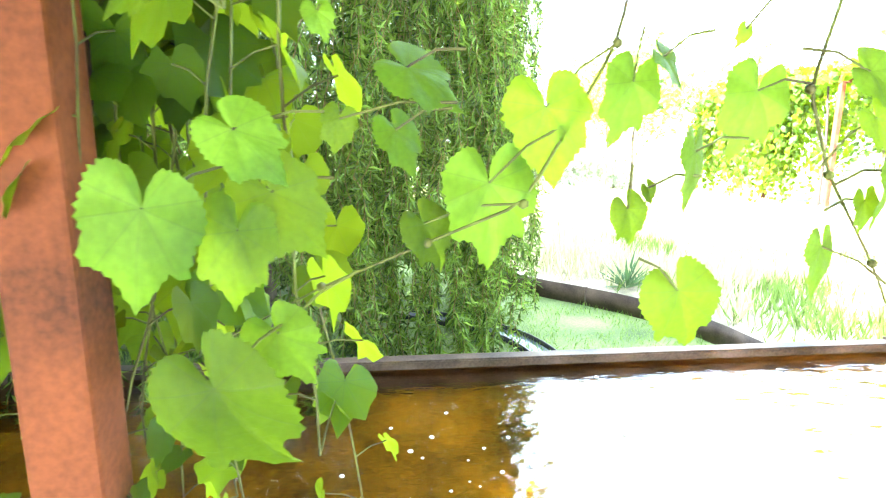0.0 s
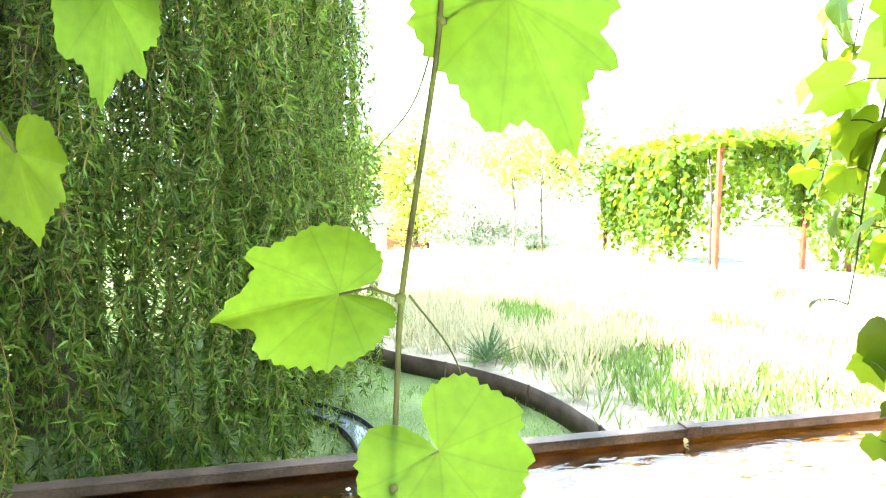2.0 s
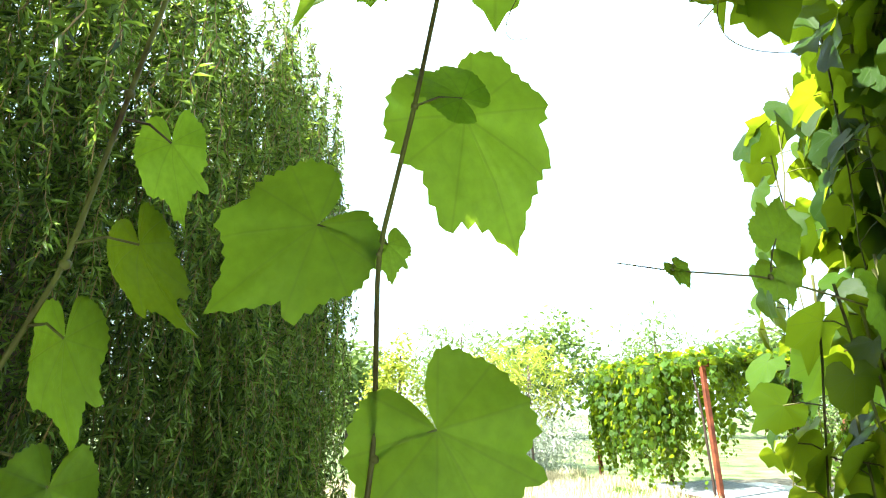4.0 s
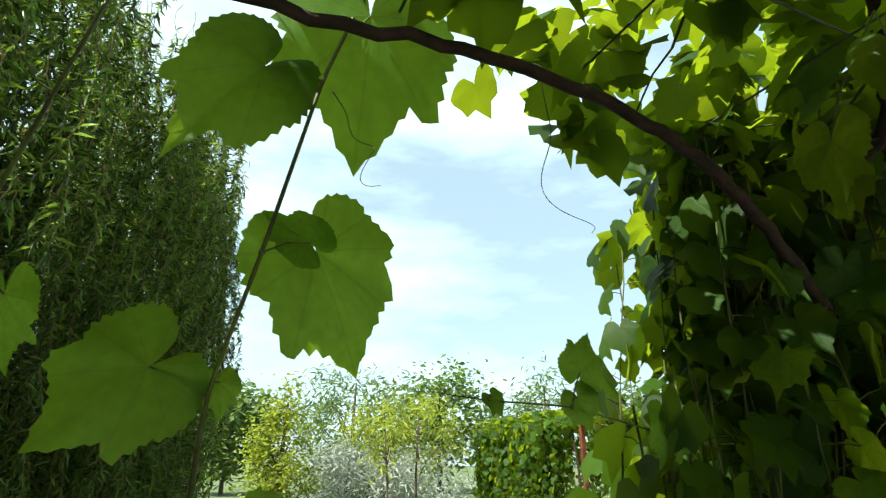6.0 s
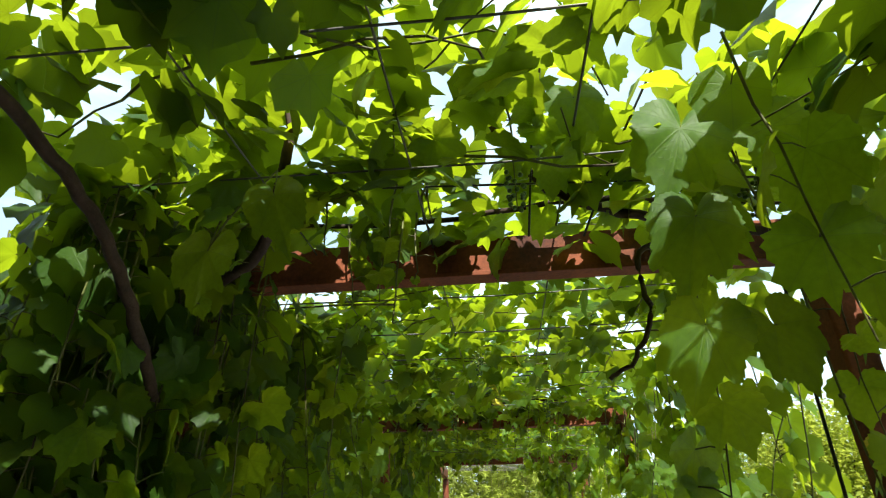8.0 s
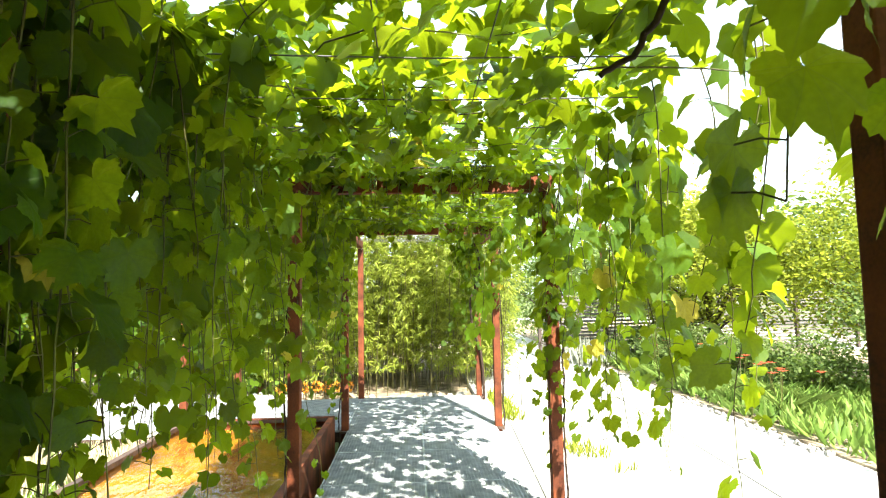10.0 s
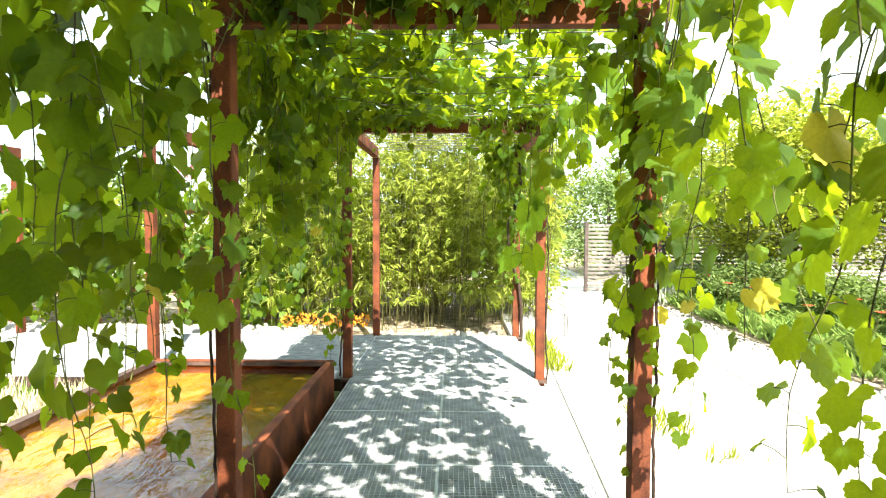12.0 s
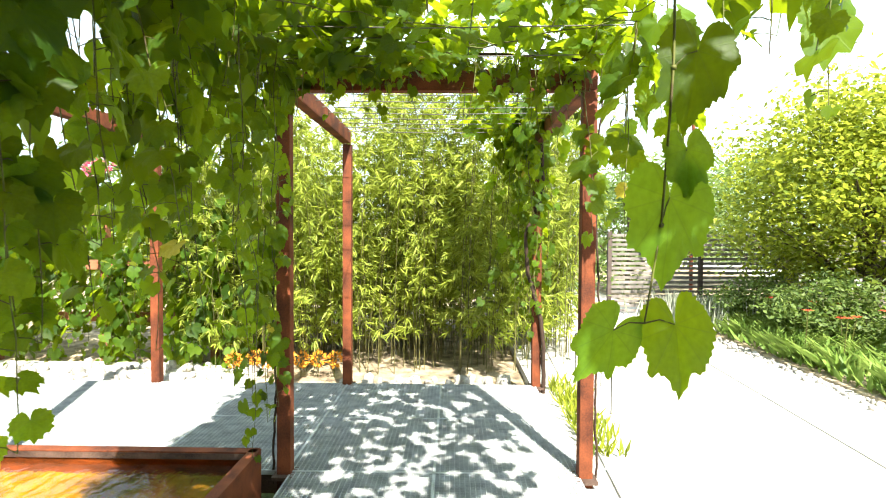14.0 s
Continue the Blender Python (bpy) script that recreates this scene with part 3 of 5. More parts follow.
        for i in singles:
            p, tip, nrm, size = self.leaves[i]
            R = frames_from(tip[None], nrm[None])[0]
            ob = new("leaf", MID_YELLOW if i % 61 == 7 else MID_MESHES[i % 6])
            ob.parent = th
            m = Matrix(R.tolist()).to_4x4()
            ob.matrix_basis = Matrix.Translation(Vector(p + inv)) @ m @ Matrix.Scale(size, 4)
        for k in range(3):
            ids = [i for j, i in enumerate(rest) if j % 3 == k]
            if not ids:
                continue
            ls = [self.leaves[i] for i in ids]
            ob = strew("foliage", LEAF_MID[k] if len(rest) < 500 else LEAF_LOW[k], np.array([a[0] for a in ls]) + inv, [a[1] for a in ls], [a[2] for a in ls], [a[3] for a in ls], VINE_LEAF, th, smooth=True)
            ob["kind"] = "stuff"
        return th


def curtain(v, x0, x1, y, count, z_top, low, high, sway=0.1, size=0.125, spread=0.12):
    for _ in range(count):
        x = RNG.uniform(x0, x1)
        v.strand((x, y + RNG.normal(0, spread), z_top + RNG.uniform(-0.05, 0.25)), RNG.uniform(low, high), sway, size=size)


def trunk(v, x, y, lean=0.1):
    s = 1 if y > 0 else -1
    pts = [(x + 0.04, y + 0.075 * s, GROUND)]
    for k in range(1, 8):
        z = GROUND + (TOP + 0.15 - GROUND) * k / 7
        pts.append((x + 0.05 * math.cos(k * 1.3), y + s * (0.068 + 0.02 * math.sin(k * 2.1)), z))
    v.cane(pts, 0.009, 0.006)


# start bay, basin side
v = Vine()
trunk(v, -0.14, 1.0)
curtain(v, -0.9, 0.1, 1.2, 44, TOP, 1.3, 2.3, 0.07, 0.1, 0.06)
curtain(v, 0.0, 0.14, 1.1, 9, TOP, 1.2, 2.0, 0.08, 0.12, 0.08)
curtain(v, 0.25, 0.8, 1.06, 1, TOP, 0.7, 1.2, 0.08, 0.09, 0.06)
# unseen curtain and roof leaves, added to shade the basin and the bay
curtain(v, -3.1, -0.9, 1.1, 50, TOP, 1.0, 2.2, 0.09, 0.13, 0.12)
v.roof(-3.1, 1.0, 0.0, 0.8, 1400)
v.roof(-3.1, -0.3, 0.8, 1.25, 420)
v.roof(-3.2, -1.1, 0.2, 1.25, 600)
v.roof(1.0, 2.05, 0.0, 0.84, 320, size=0.11)
for _ in range(14):
    v.strand((RNG.uniform(-0.6, 1.0), RNG.uniform(0.2, 0.95), TOP + 0.1), RNG.uniform(0.15, 0.4), 0.15, size=0.11)
v.build("leafy green grape vine climbing a rusty steel post over the basin, unseen part added for shade", 150)

# unseen vine behind the walker, added to keep yard light off the walkway
v = Vine()
trunk(v, -0.14, -1.0)
curtain(v, -3.1, 2.2, -1.04, 120, TOP + 0.1, 0.9, 2.3, 0.09, 0.13, 0.12)
v.roof(-3.1, 1.5, -1.05, 0.0, 1700)
# strands across the walkway's unseen end, added to block light from behind
for _ in range(70):
    v.strand((-3.1 + RNG.normal(0, 0.1), RNG.uniform(-1.1, 1.1), TOP + RNG.uniform(0, 0.2)), RNG.uniform(1.2, 2.4), 0.08, size=0.13)
v.build("leafy green grape vine added unseen on the yard side for shade", 60)

# second bay: the dense mass at the basin-side post
v = Vine()
trunk(v, 3.08, 1.0)
v.cane([(2.95, 0.98, 2.1), (2.7, 0.9, 2.22), (2.44, 0.85, 2.375), (2.26, 0.85, 2.46), (2.03, 0.85, 2.505), (1.79, 0.85, 2.515), (1.43, 0.85, 2.465), (1.1, 0.84, 2.47), (0.8, 0.86, 2.52)], 0.017, 0.01)
v.cane([(2.95, 0.9, 2.5), (2.78, 0.68, 2.5), (2.68, 0.6, 2.58), (2.6, 0.545, 2.77), (2.6, 0.58, 3.07)], 0.02, 0.013)
v.roof(2.05, 3.05, 0.15, 1.2, 120, TOP + 0.08, TOP + 0.6, 0.105)
curtain(v, 2.75, 3.3, 1.16, 140, TOP + 0.1, 0.9, 2.1, 0.07, 0.1, 0.18)
curtain(v, 2.58, 2.85, 1.1, 14, TOP + 0.1, 0.5, 1.75, 0.06, 0.095, 0.08)
curtain(v, 2.30, 2.55, 1.12, 14, 1.75, 0.55, 1.05, 0.05, 0.09, 0.04)
curtain(v, 3.1, 4.7, 1.12, 90, TOP + 0.1, 0.6, 1.7, 0.09, 0.1, 0.18)
v.roof(1.95, 3.1, 0.05, 1.2, 250, size=0.1)
v.roof(3.1, 4.6, 0.1, 1.3, 480, size=0.1)
v.build("dense dark green grape vine on the basin side of the pergola", 240)

v = Vine()
trunk(v, 3.08, -1.0)
v.cane([(2.95, -0.95, 2.55), (2.85, -0.4, 2.6), (2.75, -0.175, 2.633), (2.7, -0.08, 2.72), (2.7, 0.028, 2.94)], 0.016, 0.01)
v.cane([(2.9, -0.5, 2.56), (2.86, -0.388, 2.47), (2.86, -0.411, 2.3), (2.88, -0.35, 2.19), (2.92, -0.285, 2.15)], 0.009, 0.006)
curtain(v, 2.4, 3.2, -1.06, 12, TOP, 0.6, 1.7, 0.1, 0.11, 0.1)
v.roof(1.2, 3.3, -1.45, -1.0, 80, TOP - 0.05, TOP + 0.35, 0.11)
curtain(v, 3.6, 4.9, -1.06, 9, TOP, 0.8, 2.0, 0.1, 0.11, 0.1)
curtain(v, 2.1, 2.7, -0.62, 3, TOP + 0.1, 0.5, 0.9, 0.08, 0.15, 0.1)
v.roof(1.3, 4.6, -1.05, 0.05, 660, size=0.1)
v.build("leafy green grape vine on the yard side of the pergola", 220)

# third bay
v = Vine()
trunk(v, 6.19, 1.0)
curtain(v, 4.6, 6.0, 1.09, 19, TOP, 1.0, 2.1, 0.1, 0.115, 0.12)
curtain(v, 6.35, 8.0, 1.08, 32, TOP + 0.1, 0.5, 1.25, 0.1, 0.11, 0.12)
curtain(v, 6.3, 8.0, 1.12, 8, TOP, 1.0, 1.6, 0.1, 0.1, 0.1)
curtain(v, 6.8, 7.3, 0.98, 5, TOP, 1.2, 1.7, 0.07, 0.12, 0.05)
v.roof(4.5, 7.6, 0.0, 1.25, 1250, size=0.1)
v.build("leafy green grape vine hanging over the basin", 240)

v = Vine()
trunk(v, 6.19, -1.0)
curtain(v, 4.6, 6.05, -1.05, 14, TOP, 0.8, 2.0, 0.1, 0.11, 0.1)
curtain(v, 6.35, 7.6, -1.05, 10, TOP, 0.2, 0.55, 0.1, 0.12, 0.12)
curtain(v, 6.1, 6.28, -0.99, 6, TOP, 0.9, 2.2, 0.05, 0.09, 0.04)
v.roof(4.5, 7.6, -1.05, 0.0, 430, size=0.1)
v.build("leafy green grape vine climbing a rusty steel post by the yard", 240)

# fourth bay
v = Vine()
trunk(v, 9.2, 1.0)
curtain(v, 7.9, 9.1, 1.08, 28, TOP + 0.1, 0.4, 1.1, 0.1, 0.09, 0.12)
curtain(v, 8.0, 9.1, 1.08, 6, TOP, 1.0, 1.9, 0.1, 0.09, 0.1)
curtain(v, 8.9, 9.1, 1.06, 4, 1.6, 1.0, 1.4, 0.06, 0.1, 0.06)
v.roof(7.5, 9.15, 0.0, 1.2, 650, size=0.095)
v.build("grape vine with long shoots hanging to the basin rim", 200)

v = Vine()
trunk(v, 9.2, -1.0)
curtain(v, 7.8, 9.15, -1.05, 9, TOP, 0.3, 1.0, 0.1, 0.125, 0.12)
v.roof(7.5, 9.15, -1.05, 0.0, 250, size=0.1)
v.build("grape vine at the end of the shaded pergola", 150)

# short shoots that hang across the beams
for fx, cnt in ((3.0, 10), (6.14, 30), (9.1, 44)):
    v = Vine()
    v.cane([(fx, -0.95, TOP + 0.17), (fx - 0.06, -0.3, TOP + 0.2), (fx, 0.3, TOP + 0.17), (fx - 0.04, 0.95, TOP + 0.2)], 0.011, 0.007)
    v.roof(fx - 0.5, fx - 0.03, -1.05, 1.05, 110 if fx < 9 else 90, TOP + 0.08, TOP + 0.5, 0.105)
    for _ in range(cnt):
        v.strand((fx + RNG.uniform(-0.3, 0.12), RNG.uniform(-1.0, 1.0), TOP + RNG.uniform(0.1, 0.25)), RNG.uniform(0.12, 0.42), 0.12, 0.07, 0.085)
    v.build("leafy vine cane lying along a pergola beam", 40)

# the corner post's vine
v = Vine()
v.cane([(11.3, -1.07, GROUND), (11.26, -1.06, 0.6), (11.28, -0.9, 1.2), (11.22, -0.85, 1.6), (11.3, -1.05, 2.0), (11.1, -1.0, 2.5)], 0.025, 0.015)
curtain(v, 11.2, 11.8, -0.95, 12, TOP - 0.1, 1.2, 2.2, 0.12, 0.1, 0.14)
curtain(v, 10.6, 11.4, -0.8, 22, TOP + 0.1, 0.3, 0.95, 0.15, 0.12, 0.12)
v.roof(10.3, 11.7, -1.15, -0.3, 130, TOP + 0.1, TOP + 0.4, 0.12)
v.build("grape vine twisting up the corner post", 60)

# crossing pergola, far from the walk
v = Vine()
v.cane([(9.3, 10.6, GROUND), (9.28, 10.6, 1.5), (9.25, 10.7, 2.5)], 0.03, 0.02)
for _ in range(230):
    v.strand((9.2 + RNG.normal(0, 0.2), RNG.uniform(11.2, 15.0), 2.55 + RNG.uniform(-0.1, 0.2)), RNG.uniform(1.2, 2.6), 0.08, 0.1, 0.13)
v.roof(9.0, 11.6, 9.9, 15.2, 1900, 2.6, 2.95, 0.13)
for _ in range(60):
    v.strand((11.4 + RNG.normal(0, 0.2), RNG.uniform(10.2, 15.0), 2.55 + RNG.uniform(-0.1, 0.2)), RNG.uniform(0.5, 2.2), 0.1, 0.1, 0.13)
for _ in range(46):
    v.strand((RNG.uniform(9.3, 11.4), 10.2 + RNG.normal(0, 0.08), 2.62 + RNG.uniform(-0.05, 0.2)), RNG.uniform(0.25, 1.0), 0.1, 0.08, 0.12)
for _ in range(26):
    v.strand((11.35 + RNG.normal(0, 0.12), 10.3 + RNG.normal(0, 0.1), 2.6), RNG.uniform(0.8, 2.4), 0.1, 0.08, 0.12)
v.build("dense green vine wall on the crossing pergola", 0, "")

# single shoots near the walker

def hero(vine_parent, node, sinus, tip, normal, size, k, mat_mesh=None, inv=Vector((0, 0, 0)), narrow=1.0):
    node, sinus, tip = Vector(node), Vector(sinus), Vector(tip)
    d = tip - sinus
    R = frames_from(np.array([d]), np.array([normal], float))[0]
    ob = new("leaf", mat_mesh or HI_MESHES[k % 4])
    ob.parent = vine_parent
    ob.matrix_basis = Matrix.Translation(sinus + inv) @ Matrix(R.tolist()).to_4x4() @ Matrix.Scale(d.length / 0.95, 4) @ Matrix.Diagonal((narrow, 1, 1, 1))
    if (sinus - node).length > 0.12:
        node = sinus + (node - sinus) * 0.06 / (sinus - node).length
    if (sinus - node).length > 0.01:
        mid = (node + sinus) / 2 + Vector((0, 0, 0.008))
        vv, ff = tube([node + inv, mid + inv, sinus + inv], [0.0018, 0.0014, 0.0013], 6)
        arrays("leaf_stalk", vv, ff, SHOOT, vine_parent, smooth=True)


def shoot_thing(label, pts, radii, leaves, narrow=1.0, dark=False):
    base = Vector(pts[0])
    th = empty("vine_shoot", label, "vine shoot", "hanging shoots", Matrix.Translation(base))
    p = np.array(pts, float)
    t = np.linspace(0, len(p) - 1, (len(p) - 1) * 6 + 1)
    fine = np.stack([np.interp(t, np.arange(len(p)), p[:, k]) for k in range(3)], 1)
    fine[1:-1] = (fine[:-2] + fine[1:-1] * 2 + fine[2:]) / 4
    vv, ff = tube(fine - np.array(pts[0]), np.interp(t, np.arange(len(p)), radii) * (0.6 if narrow < 0.85 else 0.75), 8)
    arrays("stem", vv, ff, SHOOT, th, smooth=True)
    for q in pts[1:-1]:
        bm = bmesh.new()
        bmesh.ops.create_icosphere(bm, subdivisions=1, radius=0.0062, matrix=Matrix.Translation(Vector(q) - base))
        part("node", bm, SHOOT, th, "swollen reddish leaf node", True)
    # the darker leaf copy stands for leaves in shade
    for k, (node, sinus, tip, normal, size) in enumerate(leaves):
        hero(th, node, sinus, tip, normal, size, k, HI_SHADED[k % 4] if dark or (narrow < 0.85 and k % 2) else None, inv=-base, narrow=narrow)
    return th


shoot_thing("long vine shoot with large green leaves coloured as lit", [(1.58, 0.93, 2.58), (1.532, 0.917, 2.405), (1.47, 0.912, 2.072), (1.425, 0.913, 1.864), (1.423, 0.892, 1.633), (1.375, 0.849, 1.367), (1.365, 0.827, 1.197), (1.33, 0.8, 0.85)],
            [0.0048, 0.0046, 0.0044, 0.0042, 0.004, 0.0038, 0.0034, 0.0026], [
    ((1.423, 0.892, 1.633), (1.491, 0.892, 1.661), (1.585, 0.892, 1.506), (-0.15, -1, 0.15), 0),
    ((1.375, 0.849, 1.367), (1.319, 0.845, 1.373), (1.201, 0.845, 1.360), (0.1, -1, 0.35), 0),
    ((1.425, 0.913, 1.864), (1.352, 0.905, 1.894), (1.233, 0.905, 1.790), (0.1, -1, 0.1), 0),
    ((1.470, 0.912, 2.072), (1.564, 0.999, 2.118), (1.670, 1.032, 1.916), (-0.1, -1, 0.1), 0),
    ((1.470, 0.912, 2.072), (1.541, 0.930, 2.104), (1.467, 0.930, 2.155), (0.2, -1, 0.1), 0),
    ((1.532, 0.917, 2.405), (1.434, 0.910, 2.399), (1.308, 0.910, 2.245), (0.15, -1, 0.1), 0),
    ((1.532, 0.917, 2.405), (1.613, 0.930, 2.597), (1.610, 0.930, 2.272), (-0.1, -1, 0.0), 0),
    ((1.365, 0.827, 1.197), (1.408, 0.830, 1.225), (1.495, 0.830, 1.109), (-0.1, -1, 0.2), 0),
    ((1.425, 0.913, 1.864), (1.439, 0.930, 1.883), (1.449, 0.930, 1.833), (0.2, -1, 0.2), 0),
], 0.88)
shoot_thing("hanging vine shoot with drooping green leaves", [(1.2, 0.9, 2.45), (1.15, 0.85, 2.01), (1.12, 0.85, 1.82), (1.08, 0.84, 1.7), (1.02, 0.82, 1.55), (0.98, 0.8, 1.4), (1.0, 0.8, 1.28), (1.06, 0.8, 1.19), (1.14, 0.81, 1.08)],
            [0.005, 0.0048, 0.0045, 0.0043, 0.004, 0.0036, 0.0032, 0.0028, 0.002], [
    ((1.150, 0.850, 1.980), (1.198, 0.850, 1.956), (1.212, 0.850, 1.868), (-0.3, -1, 0.4), 0),
    ((1.120, 0.850, 1.840), (1.182, 0.850, 1.843), (1.216, 0.850, 1.752), (-0.7, -1, 0.2), 0),
    ((1.100, 0.845, 1.760), (1.135, 0.840, 1.748), (1.144, 0.840, 1.645), (-0.5, -1, 0.1), 0),
    ((1.030, 0.820, 1.560), (1.068, 0.850, 1.495), (1.076, 0.850, 1.418), (0.2, -1, 0.1), 0),
    ((1.080, 0.840, 1.660), (1.140, 0.850, 1.622), (1.131, 0.850, 1.533), (0.4, -1, 0.2), 0),
    ((0.980, 0.800, 1.410), (0.915, 0.800, 1.327), (0.901, 0.800, 1.251), (0.3, -1, 0.2), 0),
    ((1.060, 0.800, 1.190), (0.982, 0.800, 1.187), (0.968, 0.800, 1.112), (0.1, -1, 0.3), 0),
    ((1.000, 0.800, 1.290), (0.949, 0.800, 1.279), (0.997, 0.800, 1.229), (-0.4, -0.6, 1), 0),
    ((1.000, 0.810, 1.500), (0.940, 0.820, 1.437), (0.945, 0.820, 1.342), (0, -1, 0.2), 0),
    ((1.000, 0.810, 1.500), (0.902, 0.820, 1.415), (0.903, 0.820, 1.392), (0.1, -1, 0.2), 0),
    ((0.980, 0.800, 1.380), (1.019, 0.780, 1.355), (1.016, 0.780, 1.294), (0.2, -1, 0.4), 0),
    ((1.080, 0.800, 1.160), (1.017, 0.800, 1.168), (1.054, 0.800, 1.149), (-0.2, -0.6, 0.9), 0),
], 0.66)
shoot_thing("drooping vine shoot with glossy leaves near the post", [(0.84, 0.95, 2.3), (0.8, 0.85, 1.62), (0.77, 0.81, 1.49), (0.735, 0.8, 1.38), (0.77, 0.8, 1.29), (0.84, 0.8, 1.19), (0.9, 0.8, 1.08)],
            [0.0045, 0.004, 0.0036, 0.0034, 0.003, 0.0025, 0.002], [
    ((0.840, 0.800, 1.400), (0.675, 0.800, 1.377), (0.661, 0.800, 1.303), (0.1, -1, 0.3), 0),
    ((0.770, 0.800, 1.320), (0.564, 0.800, 1.276), (0.574, 0.800, 1.257), (0.2, -1, 0.3), 0),
    ((0.800, 0.800, 1.360), (0.613, 0.800, 1.314), (0.618, 0.800, 1.245), (0.9, -1, 0.1), 0),
    ((0.760, 0.800, 1.300), (0.797, 0.780, 1.351), (0.829, 0.780, 1.316), (-0.3, -0.8, 0.6), 0),
    ((0.720, 0.800, 1.420), (0.782, 0.780, 1.396), (0.833, 0.780, 1.371), (-0.3, -0.8, 0.5), 0),
    ((0.800, 0.820, 1.550), (0.860, 0.800, 1.461), (0.875, 0.800, 1.414), (0.1, -1, 0.1), 0),
    ((0.780, 0.800, 1.280), (0.824, 0.780, 1.296), (0.825, 0.780, 1.225), (0.8, -1, 0.1), 0),
    ((0.770, 0.800, 1.250), (0.799, 0.780, 1.264), (0.806, 0.780, 1.226), (0.2, -1, 0.3), 0),
    ((0.750, 0.800, 1.500), (0.569, 0.800, 1.408), (0.600, 0.800, 1.378), (0.2, -0.7, 0.7), 0),
    ((0.820, 0.800, 1.580), (0.655, 0.800, 1.437), (0.650, 0.800, 1.418), (0.2, -1, 0.3), 0),
    ((0.870, 0.800, 1.160), (0.774, 0.800, 1.210), (0.783, 0.800, 1.145), (0.5, -1, 0.1), 0),
], 0.8)
shoot_thing("young vine shoot with bright green leaves over the water", [(0.62, 0.95, 2.2), (0.57, 0.85, 1.6), (0.52, 0.8, 1.42), (0.43, 0.8, 1.26), (0.33, 0.8, 1.22), (0.22, 0.82, 1.17), (0.1, 0.84, 1.1)],
            [0.0042, 0.004, 0.0036, 0.003, 0.0026, 0.0022, 0.0016], [
    ((0.470, 0.800, 1.340), (0.393, 0.800, 1.281), (0.400, 0.800, 1.186), (0.1, -1, 0.2), 0),
    ((0.430, 0.800, 1.260), (0.327, 0.800, 1.240), (0.356, 0.800, 1.190), (0.2, -0.9, 0.5), 0),
    ((0.460, 0.800, 1.440), (0.310, 0.800, 1.392), (0.371, 0.800, 1.356), (0.2, -0.8, 0.6), 0),
    ((0.520, 0.800, 1.420), (0.449, 0.800, 1.357), (0.465, 0.800, 1.272), (-0.2, -1, 0.2), 0),
    ((0.570, 0.830, 1.500), (0.539, 0.800, 1.383), (0.526, 0.800, 1.316), (0.3, -1, 0.3), 0),
    ((0.560, 0.800, 1.200), (0.608, 0.800, 1.163), (0.640, 0.800, 1.082), (-0.2, -1, 0.1), 0),
    ((0.420, 0.800, 1.380), (0.299, 0.800, 1.333), (0.324, 0.800, 1.286), (0.7, -1, 0.3), 0),
    ((0.360, 0.800, 1.360), (0.245, 0.800, 1.343), (0.238, 0.800, 1.308), (0.1, -1, 0.3), 0),
    ((0.260, 0.810, 1.190), (0.180, 0.780, 1.134), (0.216, 0.780, 1.073), (-0.1, -1, 0.4), 0),
    ((0.200, 0.800, 1.150), (0.135, 0.720, 1.105), (0.189, 0.720, 0.995), (-0.3, -1, 0.3), 0),
    ((0.140, 0.820, 1.300), (0.080, 0.740, 1.263), (0.062, 0.740, 1.163), (0.2, -1, 0.2), 0),
    ((0.200, 0.820, 1.300), (0.153, 0.760, 1.240), (0.138, 0.760, 1.160), (-0.2, -1, 0.3), 0),
    ((0.300, 0.820, 1.550), (0.229, 0.780, 1.436), (0.238, 0.780, 1.409), (0.1, -1, 0.3), 0),
    ((0.550, 0.810, 1.300), (0.543, 0.800, 1.254), (0.559, 0.800, 1.211), (0.1, -1, 0.2), 0),
    ((0.250, 0.810, 1.350), (0.154, 0.760, 1.331), (0.200, 0.760, 1.281), (-0.3, -0.8, 0.6), 0),
    ((0.300, 0.810, 1.300), (0.181, 0.780, 1.274), (0.229, 0.780, 1.205), (-0.3, -0.9, 0.4), 0),
], 0.8)
# dark trellis cables under the roof
cables = empty("trellis_cables", "thin dark cables carrying the vine shoots", "wires", m=Matrix.Translation((2.5, 0, 2.5)))
for a, b in (((0.0, -0.157, 0.42), (0.3, -0.1, 0.03)), ((0.0, -0.478, 0.43), (0.3, -0.25, 0.02)), ((0.2, 0.3, 0.16), (0.2, -0.9, 0.1)), ((0.0, -0.6, 0.2), (0.05, -0.58, -0.7))):
    vv, ff = tube([a, ((a[0] + b[0]) / 2, (a[1] + b[1]) / 2 + 0.01, (a[2] + b[2]) / 2), b], 0.0035, 5)
    arrays("cable", vv, ff, DARK_WIRE, cables)
shoot_thing("slender vine shoot reaching over the water with yellow leaves", [(2.62, 1.08, 1.80), (2.36, 1.03, 1.833), (2.073, 1.0, 1.883), (1.891, 1.0, 1.886), (1.798, 1.0, 1.894)],
            [0.003, 0.0028, 0.0024, 0.0018, 0.0012], [
    ((2.36, 1.03, 1.833), (2.33, 1.02, 1.86), (2.30, 1.0, 1.76), (0.2, -1, 0.1), 0),
    ((2.073, 1.0, 1.883), (2.09, 1.0, 1.9), (2.12, 0.99, 1.84), (-0.2, -1, 0.1), 0),
    ((2.073, 1.0, 1.883), (2.1, 1.0, 1.95), (2.13, 0.99, 2.03), (0.1, -1, 0.1), 0),
    ((1.891, 1.0, 1.886), (1.9, 1.0, 1.892), (1.92, 0.99, 1.86), (0.1, -1, 0.3), 0),
])

